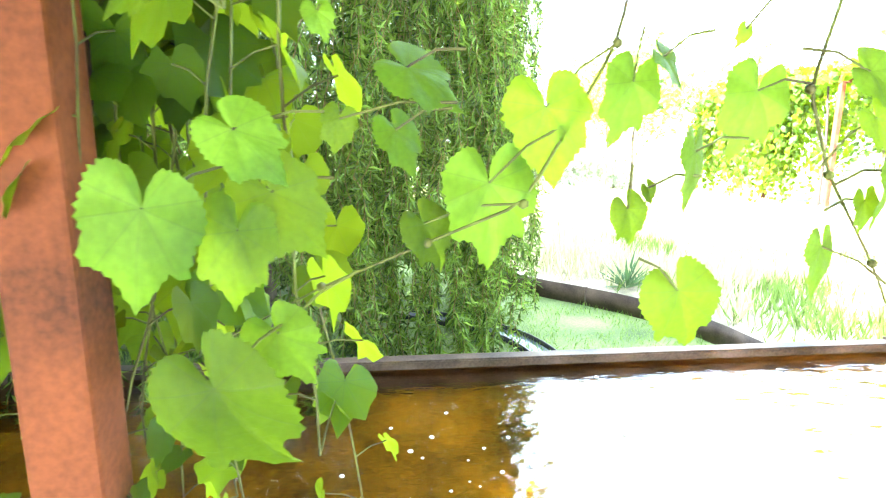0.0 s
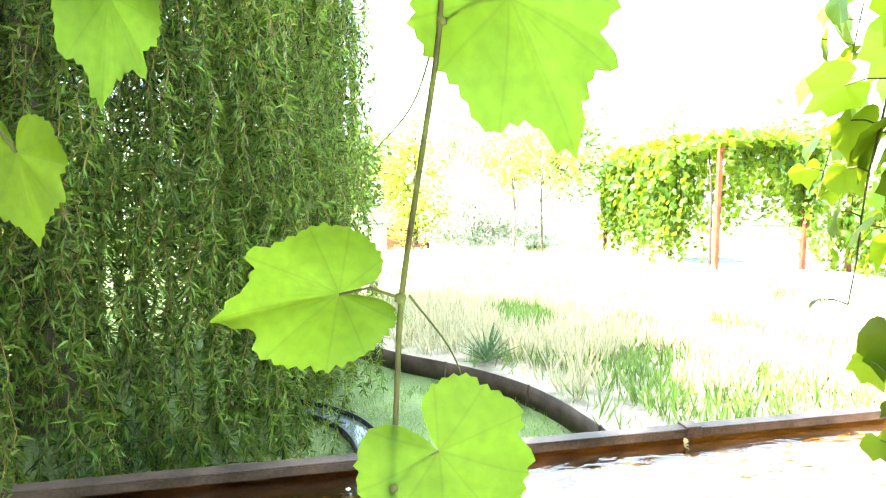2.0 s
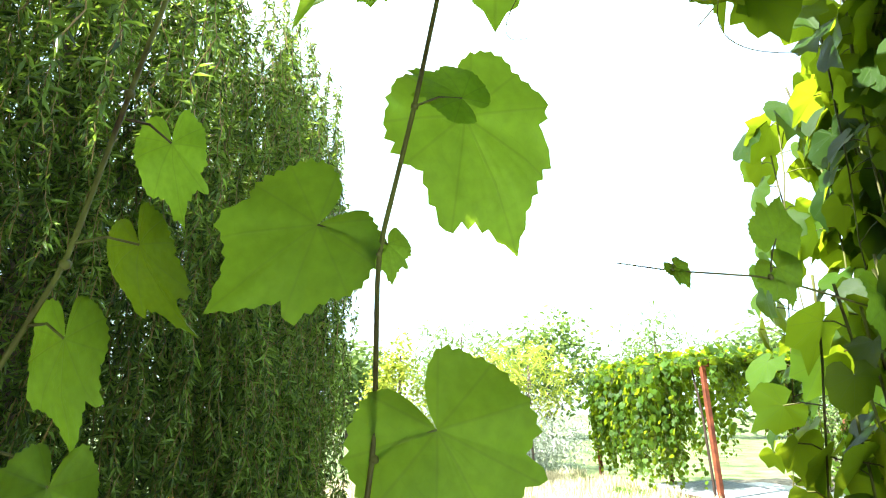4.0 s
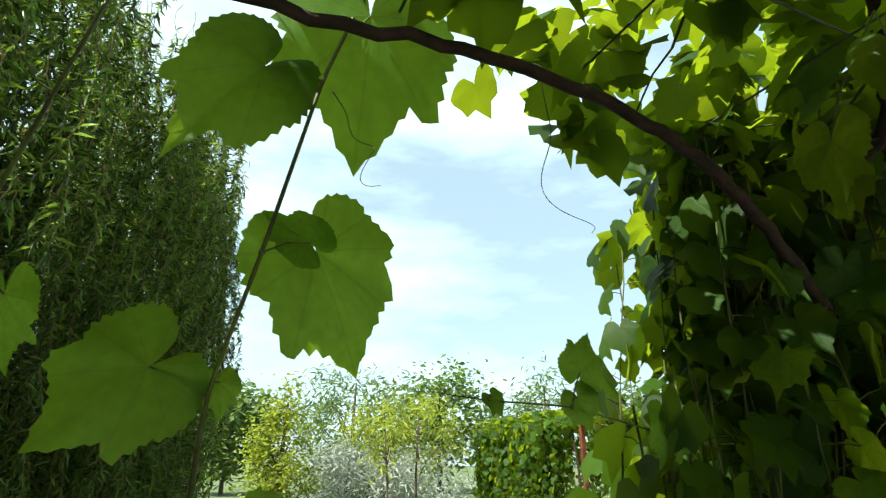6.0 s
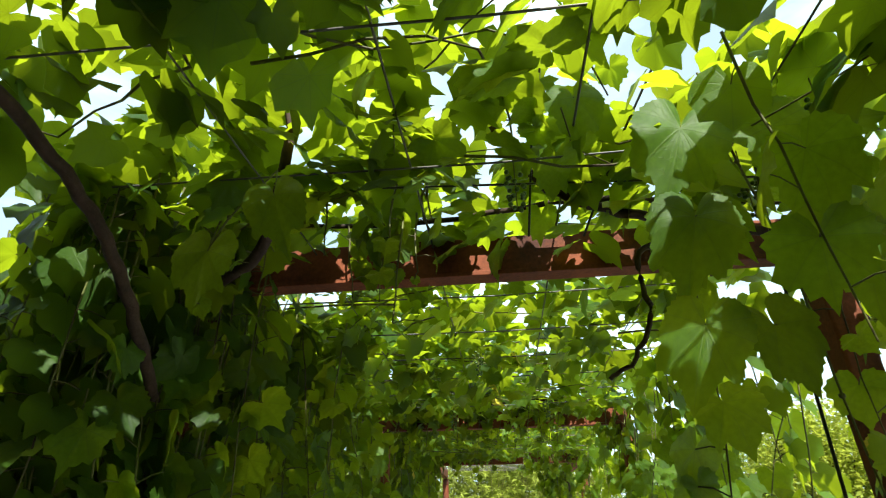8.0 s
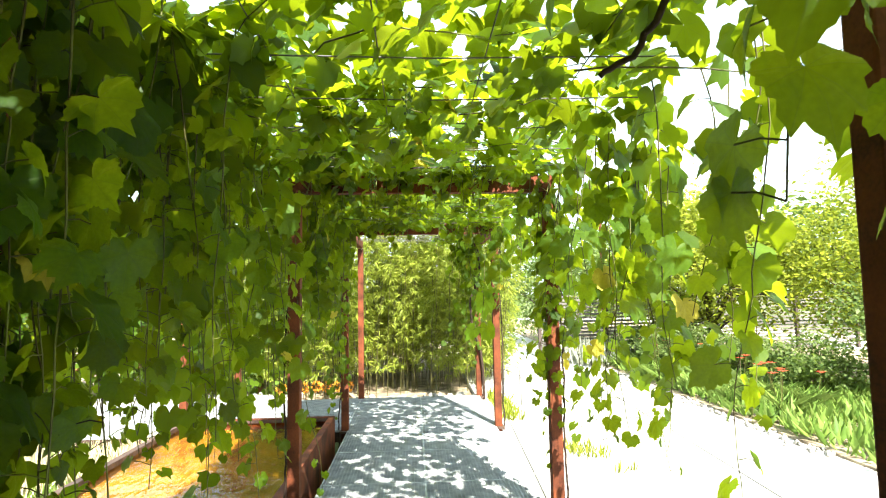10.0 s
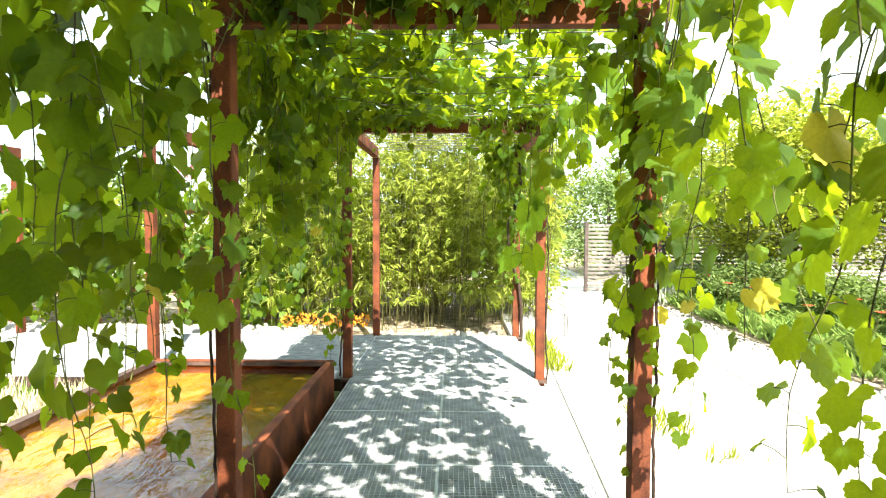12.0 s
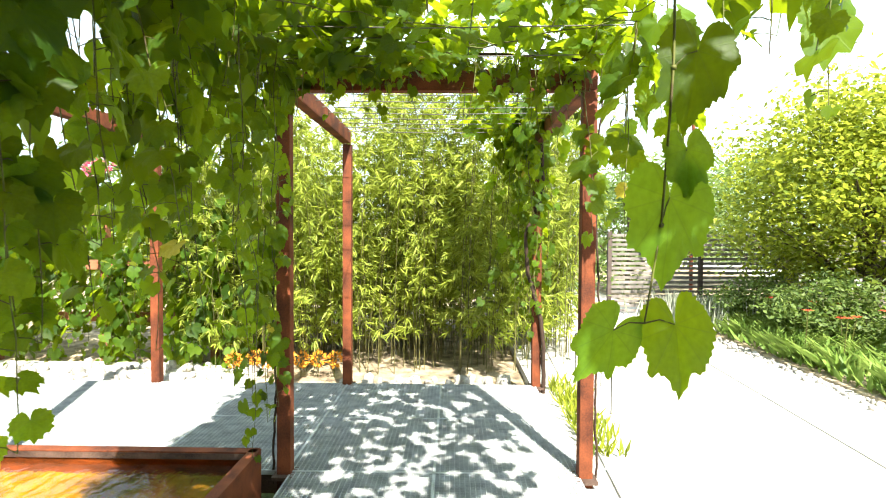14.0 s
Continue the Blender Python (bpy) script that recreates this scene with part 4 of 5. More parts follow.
shoot_thing("long dark vine shoot with broad leaves hanging under the roof", [(6.640, -0.532, 2.107), (6.640, -0.532, 1.919), (6.640, -0.514, 1.622), (6.640, -0.485, 1.436)],
            [0.005, 0.0045, 0.004, 0.003], [
    ((6.640, -0.485, 1.436), (6.640, -0.426, 1.422), (6.620, -0.353, 1.323), (-1, -0.1, 0.3), 0),
    ((6.640, -0.485, 1.436), (6.640, -0.543, 1.434), (6.620, -0.559, 1.288), (-1, 0.2, 0.2), 0),
    ((6.640, -0.514, 1.622), (6.640, -0.529, 1.675), (6.620, -0.516, 1.500), (-1, 0.1, 0.2), 0),
    ((6.640, -0.532, 1.919), (6.640, -0.576, 1.950), (6.620, -0.550, 1.799), (-1, 0.2, 0.1), 0),
    ((6.640, -0.514, 1.622), (6.640, -0.559, 1.766), (6.620, -0.562, 1.669), (-1, 0, 0.2), 0),
], 0.74)
# both shoots take the darker leaf copy, as shade under the roof
shoot_thing("vine shoot with broad leaves coloured as shaded under the roof", [(2.45, -0.5, 2.75), (2.46, -0.53, 2.5), (2.44, -0.56, 2.25), (2.46, -0.58, 2.0), (2.45, -0.6, 1.7)],
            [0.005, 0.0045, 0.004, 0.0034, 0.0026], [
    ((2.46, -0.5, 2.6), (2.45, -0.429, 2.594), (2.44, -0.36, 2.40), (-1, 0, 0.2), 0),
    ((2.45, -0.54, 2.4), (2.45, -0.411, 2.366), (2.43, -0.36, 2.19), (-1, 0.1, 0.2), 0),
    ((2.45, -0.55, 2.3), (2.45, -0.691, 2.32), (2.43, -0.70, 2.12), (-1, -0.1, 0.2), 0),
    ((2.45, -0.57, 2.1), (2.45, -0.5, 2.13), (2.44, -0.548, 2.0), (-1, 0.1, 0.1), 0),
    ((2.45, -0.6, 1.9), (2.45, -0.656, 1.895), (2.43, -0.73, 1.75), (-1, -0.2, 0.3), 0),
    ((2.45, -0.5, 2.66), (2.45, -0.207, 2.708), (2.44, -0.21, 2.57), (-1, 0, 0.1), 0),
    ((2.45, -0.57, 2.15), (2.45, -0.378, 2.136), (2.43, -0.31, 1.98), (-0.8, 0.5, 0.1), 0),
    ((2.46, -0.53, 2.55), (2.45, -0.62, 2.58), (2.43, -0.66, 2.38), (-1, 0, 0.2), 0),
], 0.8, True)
shoot_thing("short vine shoot with leaves coloured as shaded before the beam", [(2.5, 0.52, 2.6), (2.46, 0.6, 2.45), (2.45, 0.64, 2.33)],
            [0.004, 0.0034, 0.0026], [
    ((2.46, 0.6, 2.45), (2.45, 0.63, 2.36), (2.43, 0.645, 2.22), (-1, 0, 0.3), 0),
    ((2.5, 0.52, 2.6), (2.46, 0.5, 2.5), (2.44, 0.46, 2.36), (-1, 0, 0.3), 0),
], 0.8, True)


# ---- willow ----
def limb_pts(p0, p1, bow, k=6):
    p0, p1 = np.array(p0, float), np.array(p1, float)
    t = np.linspace(0, 1, k)[:, None]
    return p0 + (p1 - p0) * t + np.array([0, 0, 1.0]) * bow * np.sin(t * np.pi)


def weeping_willow(cx, cy, R, seed, strands, over=0, tall=6.0, gap=0.0095, leaf=0.062):
    r = np.random.RandomState(seed)
    th = empty("weeping_willow", "weeping willow with a long green curtain of twigs", "tree", m=Matrix.Translation((cx, cy, GROUND)))
    v, f = tube(np.array([(0, 0, -0.05), (0.05, 0.02, 1.0), (-0.05, 0.05, 2.2), (0.02, 0, 3.6), (0.1, 0.0, 5.0)]), [0.3, 0.24, 0.21, 0.17, 0.1], 12)
    trunk_part = arrays("trunk", v, f, BARK, th, smooth=True)
    for k in range(24):
        a = k * 2.4 + r.uniform(-0.3, 0.3)
        z0 = r.uniform(2.6, 4.8)
        rad = r.uniform(0.55, 0.98) * R
        end = (math.cos(a) * rad, math.sin(a) * rad, z0 + r.uniform(0.3, 1.5))
        pts = limb_pts((0, 0, z0), end, r.uniform(0.2, 0.6))
        v, f = tube(pts, np.linspace(0.06, 0.018, len(pts)), 6)
        arrays("limb", v, f, BARK, trunk_part, smooth=True)
    twigs, places, tips, normals, sizes = [], [], [], [], []
    for k in range(strands + over):
        a = r.uniform(0, 2 * np.pi)
        q = r.rand()
        rad = R * math.sqrt(r.uniform(0.25, 1.0)) if q < 0.45 else R * r.uniform(0.86, 1.04)
        x, y = math.cos(a) * rad, math.sin(a) * rad
        z = tall - 1.5 * (rad / R) ** 2 + r.uniform(-0.5, 0.9)
        low = r.uniform(0.0, 1.2) if q < 0.7 else r.uniform(-0.02, 0.5)
        if q < 0.25:
            low = r.uniform(1.4, 3.2)
        if k >= strands:
            # twigs of the crown that reaches out over the basin
            x, y = r.uniform(-3.4, 0.9) - cx, r.uniform(1.2, 3.3) - cy
            z, low = r.uniform(4.5, 5.6) - GROUND, r.uniform(2.1, 3.6) - GROUND
        n = max(5, int((z - low) / 0.09))
        zz = np.linspace(z, low, n)
        px = x + np.cumsum(r.normal(0, 0.012, n)) + 0.05 * np.sin(zz * 2.7 + a * 5) + 0.018 * np.sin(zz * 17 + a * 31)
        py = y + np.cumsum(r.normal(0, 0.012, n)) + 0.05 * np.cos(zz * 2.3 + a * 7) + 0.018 * np.cos(zz * 15 + a * 37)
        pts = np.stack([px, py, zz], 1)
        twigs.append((pts, 0.0024))
        m = int((z - low) / gap)
        t = r.uniform(0.04, 1, m) * (n - 1)
        lp = np.stack([np.interp(t, np.arange(n), pts[:, c]) for c in range(3)], 1)
        az = r.uniform(0, 2 * np.pi, m)
        places.append(lp)
        tips.append(np.stack([np.cos(az), np.sin(az), r.uniform(-1.5, 0.6, m)], 1))
        normals.append(np.stack([np.cos(az + r.normal(0, 1, m)), np.sin(az), np.full(m, 0.6)], 1))
        sizes.append(leaf * r.uniform(0.5, 1.25, m))
    v, f = join([tube(p, q, 3) for p, q in twigs])
    ob = arrays("twig_curtain", v, f, TWIG, th, label="yellowish hanging willow twigs")
    ob["kind"] = "stuff"
    ob = strew("crown", blade(5.0, 0.55), np.concatenate(places), np.concatenate(tips), np.concatenate(normals), np.concatenate(sizes), WILLOW_LEAF, th, "small narrow grey-green leaves")
    ob["kind"] = "stuff"
    return th


weeping_willow(-1.0, 5.35, 2.5, 5, 1150, 420)
# second willow, added at the side so its crown shades basin and first willow
weeping_willow(-4.7, 3.6, 2.9, 6, 1250, tall=7.4, gap=0.02, leaf=0.1)


# ---- trees and shrubs ----
def leaf_tree(name, label, place, height, radius, leaf, mat, count, size, trunk_share=0.3, clumps=40, seed=1, squash=1.0, stem_r=None, group=""):
    r = np.random.RandomState(seed)
    th = empty(name, label, "tree" if "tree" in name else "shrub", group, Matrix.Translation(place))
    rr = stem_r or height * 0.022
    v, f = tube(np.array([(0, 0, -0.1), (r.normal(0, 0.05), r.normal(0, 0.05), height * 0.45), (r.normal(0, 0.1), r.normal(0, 0.1), height * 0.88)]), [rr, rr * 0.75, rr * 0.3], 8)
    trunk_part = arrays("trunk", v, f, BARK, th, smooth=True)
    zc, hz = height * (0.5 + trunk_share / 2), height * (1 - trunk_share) / 2
    cl, limbs = [], []
    for k in range(clumps):
        u = unit(r.normal(0, 1, 3))
        q = r.uniform(0.45, 1.0)
        c = np.array([u[0] * radius * q, u[1] * radius * q, zc + u[2] * hz * q])
        c[:2] *= 1 - 0.35 * max(0, (c[2] - zc) / hz) ** 2 * squash
        cl.append(c)
        if k % 5 == 0:
            limbs.append(tube(limb_pts((0, 0, max(height * 0.15, c[2] - radius * 0.7)), c, 0.1), np.linspace(rr * 0.4, rr * 0.08, 6), 5))
    for v, f in limbs:
        arrays("limb", v, f, BARK, trunk_part, smooth=True)
    cl = np.array(cl)
    idx = r.randint(0, clumps, count)
    off = r.normal(0, 1, (count, 3)) * np.array([radius * 0.17, radius * 0.17, hz * 0.15])
    p = cl[idx] + off
    p[:, 2] = np.maximum(p[:, 2], 0.02)
    az = r.uniform(0, 2 * np.pi, count)
    tips = np.stack([np.cos(az), np.sin(az), r.uniform(-1.0, 0.4, count)], 1)
    nr = np.stack([r.normal(0, 0.6, count), r.normal(0, 0.6, count), np.ones(count)], 1)
    ob = strew("crown", leaf, p, tips, nr, size * r.uniform(0.6, 1.4, count), mat, th)
    ob["kind"] = "stuff"
    return th


OVAL, NARROW = blade(1.8, 0.15), blade(4.5, 0.25)
# the sunlit trees by the fence
leaf_tree("tree", "dense yellow-green tree before the slatted fence", (14.6, -6.9, -0.05), 4.2, 2.2, OVAL, YELLOW_LEAF, 26000, 0.105, 0.16, 110, 21)
leaf_tree("tree", "dense yellow-green tree at the yard's edge", (12.0, -9.2, -0.05), 4.4, 2.2, OVAL, YELLOW_LEAF, 18000, 0.095, 0.12, 90, 22)
leaf_tree("shrub", "dark green shrub by the flower bed", (9.4, -8.6, -0.05), 2.8, 2.0, OVAL, TREE_LEAF, 14000, 0.09, 0.05, 80, 23)
leaf_tree("shrub", "leafy green shrub beside the paved yard", (6.4, -9.4, -0.05), 3.4, 2.2, OVAL, YELLOW_LEAF, 14000, 0.1, 0.08, 80, 24)
leaf_tree("shrub", "low dark green shrub under the tree", (13.6, -5.6, -0.05), 1.1, 0.9, OVAL, TREE_LEAF, 6000, 0.07, 0.03, 40, 25)
# added dark shrubs that stand in for the tree's shade on the bed
for k, (x, y) in enumerate(((12.1, -6.2), (15.2, -5.4), (10.6, -6.4))):
    leaf_tree("shrub", "low dark green shrub added for the tree's shade", (x, y, -0.05), 1.0, 0.8, OVAL, TREE_LEAF, 4500, 0.07, 0.03, 36, 250 + k)
leaf_tree("tree", "green tree behind the slatted fence", (21.0, -5.0, -0.1), 3.6, 2.6, OVAL, TREE_LEAF, 12000, 0.13, 0.1, 70, 26)
leaf_tree("tree", "green tree behind the slatted fence", (22.0, -10.0, -0.1), 4.6, 3.0, OVAL, TREE_LEAF, 12000, 0.13, 0.1, 70, 27)
# shaded shrubs behind the willow
for k, (x, y, h) in enumerate(((-0.6, 9.2, 2.3), (-3.4, 8.8, 2.6), (-6.2, 8.2, 2.8))):
    leaf_tree("shrub", "dark green shrub in the willow's shade", (x, y, GROUND), h, 1.7, OVAL, TREE_LEAF, 5000, 0.11, 0.02, 45, 28 + k * 100)
# beyond the meadow
leaf_tree("tree", "young yellow-leaved tree in the garden", (3.9, 17.0, GROUND), 4.3, 1.0, OVAL, YELLOW_LEAF, 5000, 0.13, 0.1, 45, 31, squash=2.2)
leaf_tree("shrub", "broad silver-grey shrub beyond the meadow", (6.4, 19.2, GROUND), 2.7, 2.4, NARROW, SILVER_LEAF, 9000, 0.2, 0.03, 70, 32)
leaf_tree("shrub", "broad silver-grey shrub beyond the meadow", (9.2, 20.5, GROUND), 2.8, 2.6, NARROW, SILVER_LEAF, 7000, 0.2, 0.03, 60, 33)
leaf_tree("tree", "slender young tree with feathery leaves", (5.9, 13.6, GROUND), 3.8, 1.0, NARROW, YELLOW_LEAF, 700, 0.22, 0.5, 26, 34, stem_r=0.04)
leaf_tree("tree", "slender young tree with feathery leaves", (7.0, 14.3, GROUND), 4.1, 1.2, NARROW, YELLOW_LEAF, 800, 0.22, 0.5, 28, 35, stem_r=0.04)
for k, (x, y, h, rad) in enumerate(((4, 44, 9, 4), (12, 40, 10.5, 4.5), (20, 43, 12, 5), (27, 38, 11, 4.5), (34, 34, 10, 4.5), (-6, 46, 10, 5), (-16, 42, 9, 5), (-26, 34, 10, 5), (42, 25, 9, 4.5), (46, 12, 9, 5), (44, -2, 8, 5), (40, -14, 9, 5), (33, -24, 9, 5), (20, -30, 9, 5), (6, -32, 9, 5))):
    leaf_tree("tree", "tall grey-green tree on the horizon", (x, y, GROUND), h * 0.82, rad, NARROW if k % 2 else OVAL, TREE_LEAF, 3200, 0.55, 0.1, 46, 40 + k, group="trees on the horizon")
for k, (x, y, h, rad) in enumerate(((13.5, 6.5, 2.4, 1.4), (14.2, 9.5, 2.6, 1.5), (13.8, 4.0, 2.2, 1.2), (14.5, 12.5, 3.0, 1.6))):
    leaf_tree("shrub", "leafy green shrub behind the crossing deck", (x, y, -0.16), h, rad, OVAL, TREE_LEAF if k % 2 else YELLOW_LEAF, 3500, 0.12, 0.03, 40, 60 + k)


# ---- bamboo ----
def bamboo():
    r = np.random.RandomState(9)
    th = empty("bamboo_hedge", "tall yellow-green bamboo clump behind the deck", "bamboo", m=Matrix.Translation((13.3, 0.3, -0.16)))
    culms, P, T, N, S = [], [], [], [], []
    for k in range(420):
        x, y = r.uniform(-1.0, 1.3), r.uniform(-2.0, 3.0)
        h = r.uniform(2.6, 4.9) * (1 - 0.1 * abs(y))
        lean = r.normal(0, 0.22, 2) + np.array([-0.15, 0.12 * y])
        t = np.linspace(0, 1, 8)
        pts = np.stack([x + lean[0] * t ** 2 * 1.5, y + lean[1] * t ** 2 * 1.5, h * t - 0.02], 1)
        culms.append(tube(pts, np.linspace(0.006, 0.0015, 8), 4))
        sprays = int(46 * h / 4 * (0.55 + 0.9 * max(0.0, noise.noise(Vector((x * 1.3, y * 1.3, 2.0))) + 0.3)))
        ts = 0.13 + 0.87 * r.rand(sprays) ** 0.85
        for q in ts:
            base = np.array([np.interp(q, t, pts[:, c]) for c in range(3)])
            a0 = r.uniform(0, 2 * np.pi)
            out = r.uniform(0.04, 0.4) * (1.15 - 0.8 * q)
            base = base + np.array([math.cos(a0) * out, math.sin(a0) * out, -0.15 * out])
            m = r.randint(5, 10)
            az = a0 + r.normal(0, 0.75, m)
            P.append(base + r.normal(0, 0.012, (m, 3)))
            T.append(np.stack([np.cos(az), np.sin(az), r.uniform(-1.1, 0.5, m)], 1))
            N.append(np.stack([r.normal(0, 0.6, m), r.normal(0, 0.6, m), np.ones(m)], 1))
            S.append(r.uniform(0.09, 0.18, m))
    v, f = join(culms)
    ob = arrays("culm_thicket", v, f, CULM, th, label="thin yellowish bamboo culms", smooth=True)
    ob["kind"] = "stuff"
    ob = strew("foliage", blade(7, 0.25), np.concatenate(P), np.concatenate(T), np.concatenate(N), np.concatenate(S), BAMBOO_LEAF, th)
    ob["kind"] = "stuff"


bamboo()
# backing shrubs, added so the gaps between the culms stay dark
for k, y in enumerate((-1.6, 0.3, 2.2)):
    leaf_tree("shrub", "dark green shrub added to darken the bamboo's gaps", (15.6, y, -0.16), 2.6, 1.3, OVAL, TREE_LEAF, 5000, 0.12, 0.02, 40, 80 + k)


# ---- slatted fence ----
def slat_fence(p0, p1, height, z0):
    p0, p1 = Vector((*p0, z0)), Vector((*p1, z0))
    d = (p1 - p0)
    length = d.length
    m = Matrix.Translation(p0) @ Matrix.Rotation(math.atan2(d.y, d.x), 4, "Z")
    th = empty("slatted_fence", "weathered grey horizontal slat fence", "fence", m=m)
    n = int(length / 1.9)
    for i in range(n + 1):
        x = length * i / n
        part("fence_post", box_bm(x - 0.04, -0.09, 0, x + 0.04, -0.012, height + 0.02, 0.004), FENCE_DARK, th)
    slat = None
    rows = int(height / 0.098)
    for i in range(n):
        for k in range(rows):
            if slat is None:
                slat = part("slat", box_bm(0.004, -0.01, 0.0, length / n - 0.004, 0.012, 0.058, 0.003), FENCE, th)
                s = slat
            else:
                s = new("slat", slat.data)
                s.parent = th
            s.location = (length * i / n, 0, 0.06 + k * 0.098)


slat_fence((17.0, -3.35), (17.6, -13.0), 1.72, -0.08)


# ---- curved steel edging, meadow bed, rill ----
EDGE = [(0.8, 8.2), (1.3, 7.2), (1.75, 6.48), (2.05, 6.05), (2.45, 5.68), (2.8, 5.26), (3.04, 4.85), (3.17, 4.4), (3.23, 3.9), (3.27, 3.4), (3.3, 3.02)]


def smooth_line(pts, per=6):
    p = np.array(pts, float)
    t = np.linspace(0, len(p) - 1, (len(p) - 1) * per + 1)
    q = np.stack([np.interp(t, np.arange(len(p)), p[:, k]) for k in range(p.shape[1])], 1)
    for _ in range(6):
        q[1:-1] = (q[:-2] + 2 * q[1:-1] + q[2:]) / 4
    return q


def ribbon_wall(line, z0, z1, thick, mat, name, parent=None, label=""):
    q = np.asarray(line)
    t = np.gradient(q, axis=0)
    nrm = unit(np.stack([-t[:, 1], t[:, 0]], 1)) * thick / 2
    a, b = q + nrm, q - nrm
    k = len(q)
    z = lambda arr, h: np.column_stack([arr, np.full(k, h)])
    v = np.concatenate([z(a, z0), z(a, z1), z(b, z1), z(b, z0)])
    f = []
    for s in range(4):
        o, p = s * k, ((s + 1) % 4) * k
        for i in range(k - 1):
            f.append((o + i, o + i + 1, p + i + 1, p + i))
    return arrays(name, v, np.array(f), mat, parent, label=label)


edge = smooth_line(EDGE)
steel_edging = empty("steel_edging", "curved dark rusty steel edging of the meadow bed", "edging")
for k in range(0, len(edge) - 1, 12):
    ribbon_wall(edge[k:k + 13], GROUND - 0.03, -0.18, 0.012, RUST_DARK, "plate", steel_edging)
for k in range(12, len(edge) - 1, 12):
    part("joint", box_bm(edge[k][0] - 0.012, edge[k][1] - 0.012, GROUND, edge[k][0] + 0.012, edge[k][1] + 0.012, -0.175), RUST_DARK, steel_edging)
bed_poly = [tuple(p) for p in edge] + [(9.0, 3.05), (9.0, 16), (0.2, 16), (0.1, 9.0)]
bm = bmesh.new()
top = [bm.verts.new((x, y, -0.2)) for x, y in bed_poly]
low = [bm.verts.new((x, y, GROUND - 0.02)) for x, y in bed_poly]
bm.faces.new(top[::-1])
for i in range(len(top)):
    j = (i + 1) % len(top)
    bm.faces.new((top[i], top[j], low[j], low[i]))
bmesh.ops.recalc_face_normals(bm, faces=bm.faces)
tagged(part("meadow_bed", bm, DRY_SOIL), "dry soil of the raised meadow bed", "ground", kind="structure")

rill = smooth_line([(1.45, 3.02), (1.58, 3.6), (1.61, 4.04), (1.57, 4.4), (1.44, 4.76), (1.15, 5.1), (0.5, 5.5)])
rill_thing = empty("rill", "narrow curved steel water rill in the lawn", "rill", m=Matrix.Translation((0, 0, 0)))
n2 = unit(np.stack([-np.gradient(rill, axis=0)[:, 1], np.gradient(rill, axis=0)[:, 0]], 1))
for s in (1, -1):
    ribbon_wall(rill + n2 * 0.11 * s, GROUND - 0.05, GROUND + 0.05, 0.014, BLACK, "rill_edge", rill_thing)
k = len(rill)
vv = np.concatenate([np.column_stack([rill + n2 * 0.1, np.full(k, GROUND + 0.012)]), np.column_stack([rill - n2 * 0.1, np.full(k, GROUND + 0.012)])])
ob = arrays("rill_water", vv, np.array([(i, i + 1, k + i + 1, k + i) for i in range(k - 1)]), material("still_water", (0.10, 0.11, 0.12), 0.03, 0.0, 0.1, 3, 20, 0.05), rill_thing)


def inside(p, poly):
    x, y = p[:, 0], p[:, 1]
    c = np.zeros(len(p), bool)
    q = np.array(poly)
    j = len(q) - 1
    for i in range(len(q)):
        hit = ((q[i, 1] > y) != (q[j, 1] > y)) & (x < (q[j, 0] - q[i, 0]) * (y - q[i, 1]) / (q[j, 1] - q[i, 1] + 1e-12) + q[i, 0])
        c ^= hit
        j = i
    return c


def grass(name, label, pts, z, size, mat, spread=0.35, seed=3, slim=14):
    r = np.random.RandomState(seed)
    n = len(pts)
    p = np.column_stack([pts, np.full(n, z) if np.isscalar(z) else z])
    az = r.uniform(0, 2 * np.pi, n)
    tips = np.stack([np.cos(az) * spread * r.uniform(0.2, 1.6, n), np.sin(az) * spread * r.uniform(0.2, 1.6, n), np.ones(n)], 1)
    nr = np.stack([np.cos(az), np.sin(az), np.full(n, 0.1)], 1)
    ob = strew(name, blade(slim, 0.2), p, tips, nr, size * r.uniform(0.45, 1.5, n), mat)
    return tagged(ob, label, "grass", kind="stuff")


r = np.random.RandomState(17)
pts = np.column_stack([r.uniform(-4, 4.0, 60000), r.uniform(3.05, 11, 60000)])
pts = pts[~inside(pts, bed_poly)]
dn = np.array([noise.noise(Vector((a * 1.6, b * 1.6, 0))) for a, b in pts])
pts = pts[dn > -0.22]
grass("lawn_grass", "short green lawn grass with worn patches", pts, GROUND, 0.045, GRASS_BLADE, 1.0, 4, 7)
pts = np.column_stack([r.uniform(0.3, 9.0, 110000), r.uniform(3.1, 16, 110000)])
pts = pts[inside(pts, bed_poly)]
ed = np.min(np.hypot(pts[:, None, 0] - edge[None, ::4, 0], pts[:, None, 1] - edge[None, ::4, 1]), axis=1)
pts = pts[(ed > 0.5) | (r.rand(len(pts)) < 0.25)]
cl = np.array([noise.noise(Vector((a * 0.9, b * 0.9, 4))) for a, b in pts])
grass("dry_meadow_grass", "tall pale dry meadow grass", pts[cl > -0.1], -0.2, 0.27, STRAW, 0.6, 5, 50)
grass("green_meadow_grass", "fresh green meadow grass and herbs", pts[cl <= 0.05][:20000], -0.2, 0.2, GRASS_BLADE, 0.8, 6, 16)
pts = np.column_stack([r.uniform(7.3, 8.4, 500), r.uniform(-2.3, -1.6, 500)])
grass("path_side_grass", "yellow-green grass tufts beside the deck", pts[np.array([noise.noise(Vector((a * 2, b * 2, 1))) for a, b in pts]) > 0.05], -0.06, 0.13, YELLOW_LEAF, 0.8, 7, 9)
pts = np.column_stack([r.uniform(9.6, 11.6, 350), -1.15 - 0.3 * r.rand(350) ** 1.5])
grass("deck_side_grass", "yellow-green herbs along the deck's edge", pts, -0.06, 0.14, YELLOW_LEAF, 0.9, 8, 6)


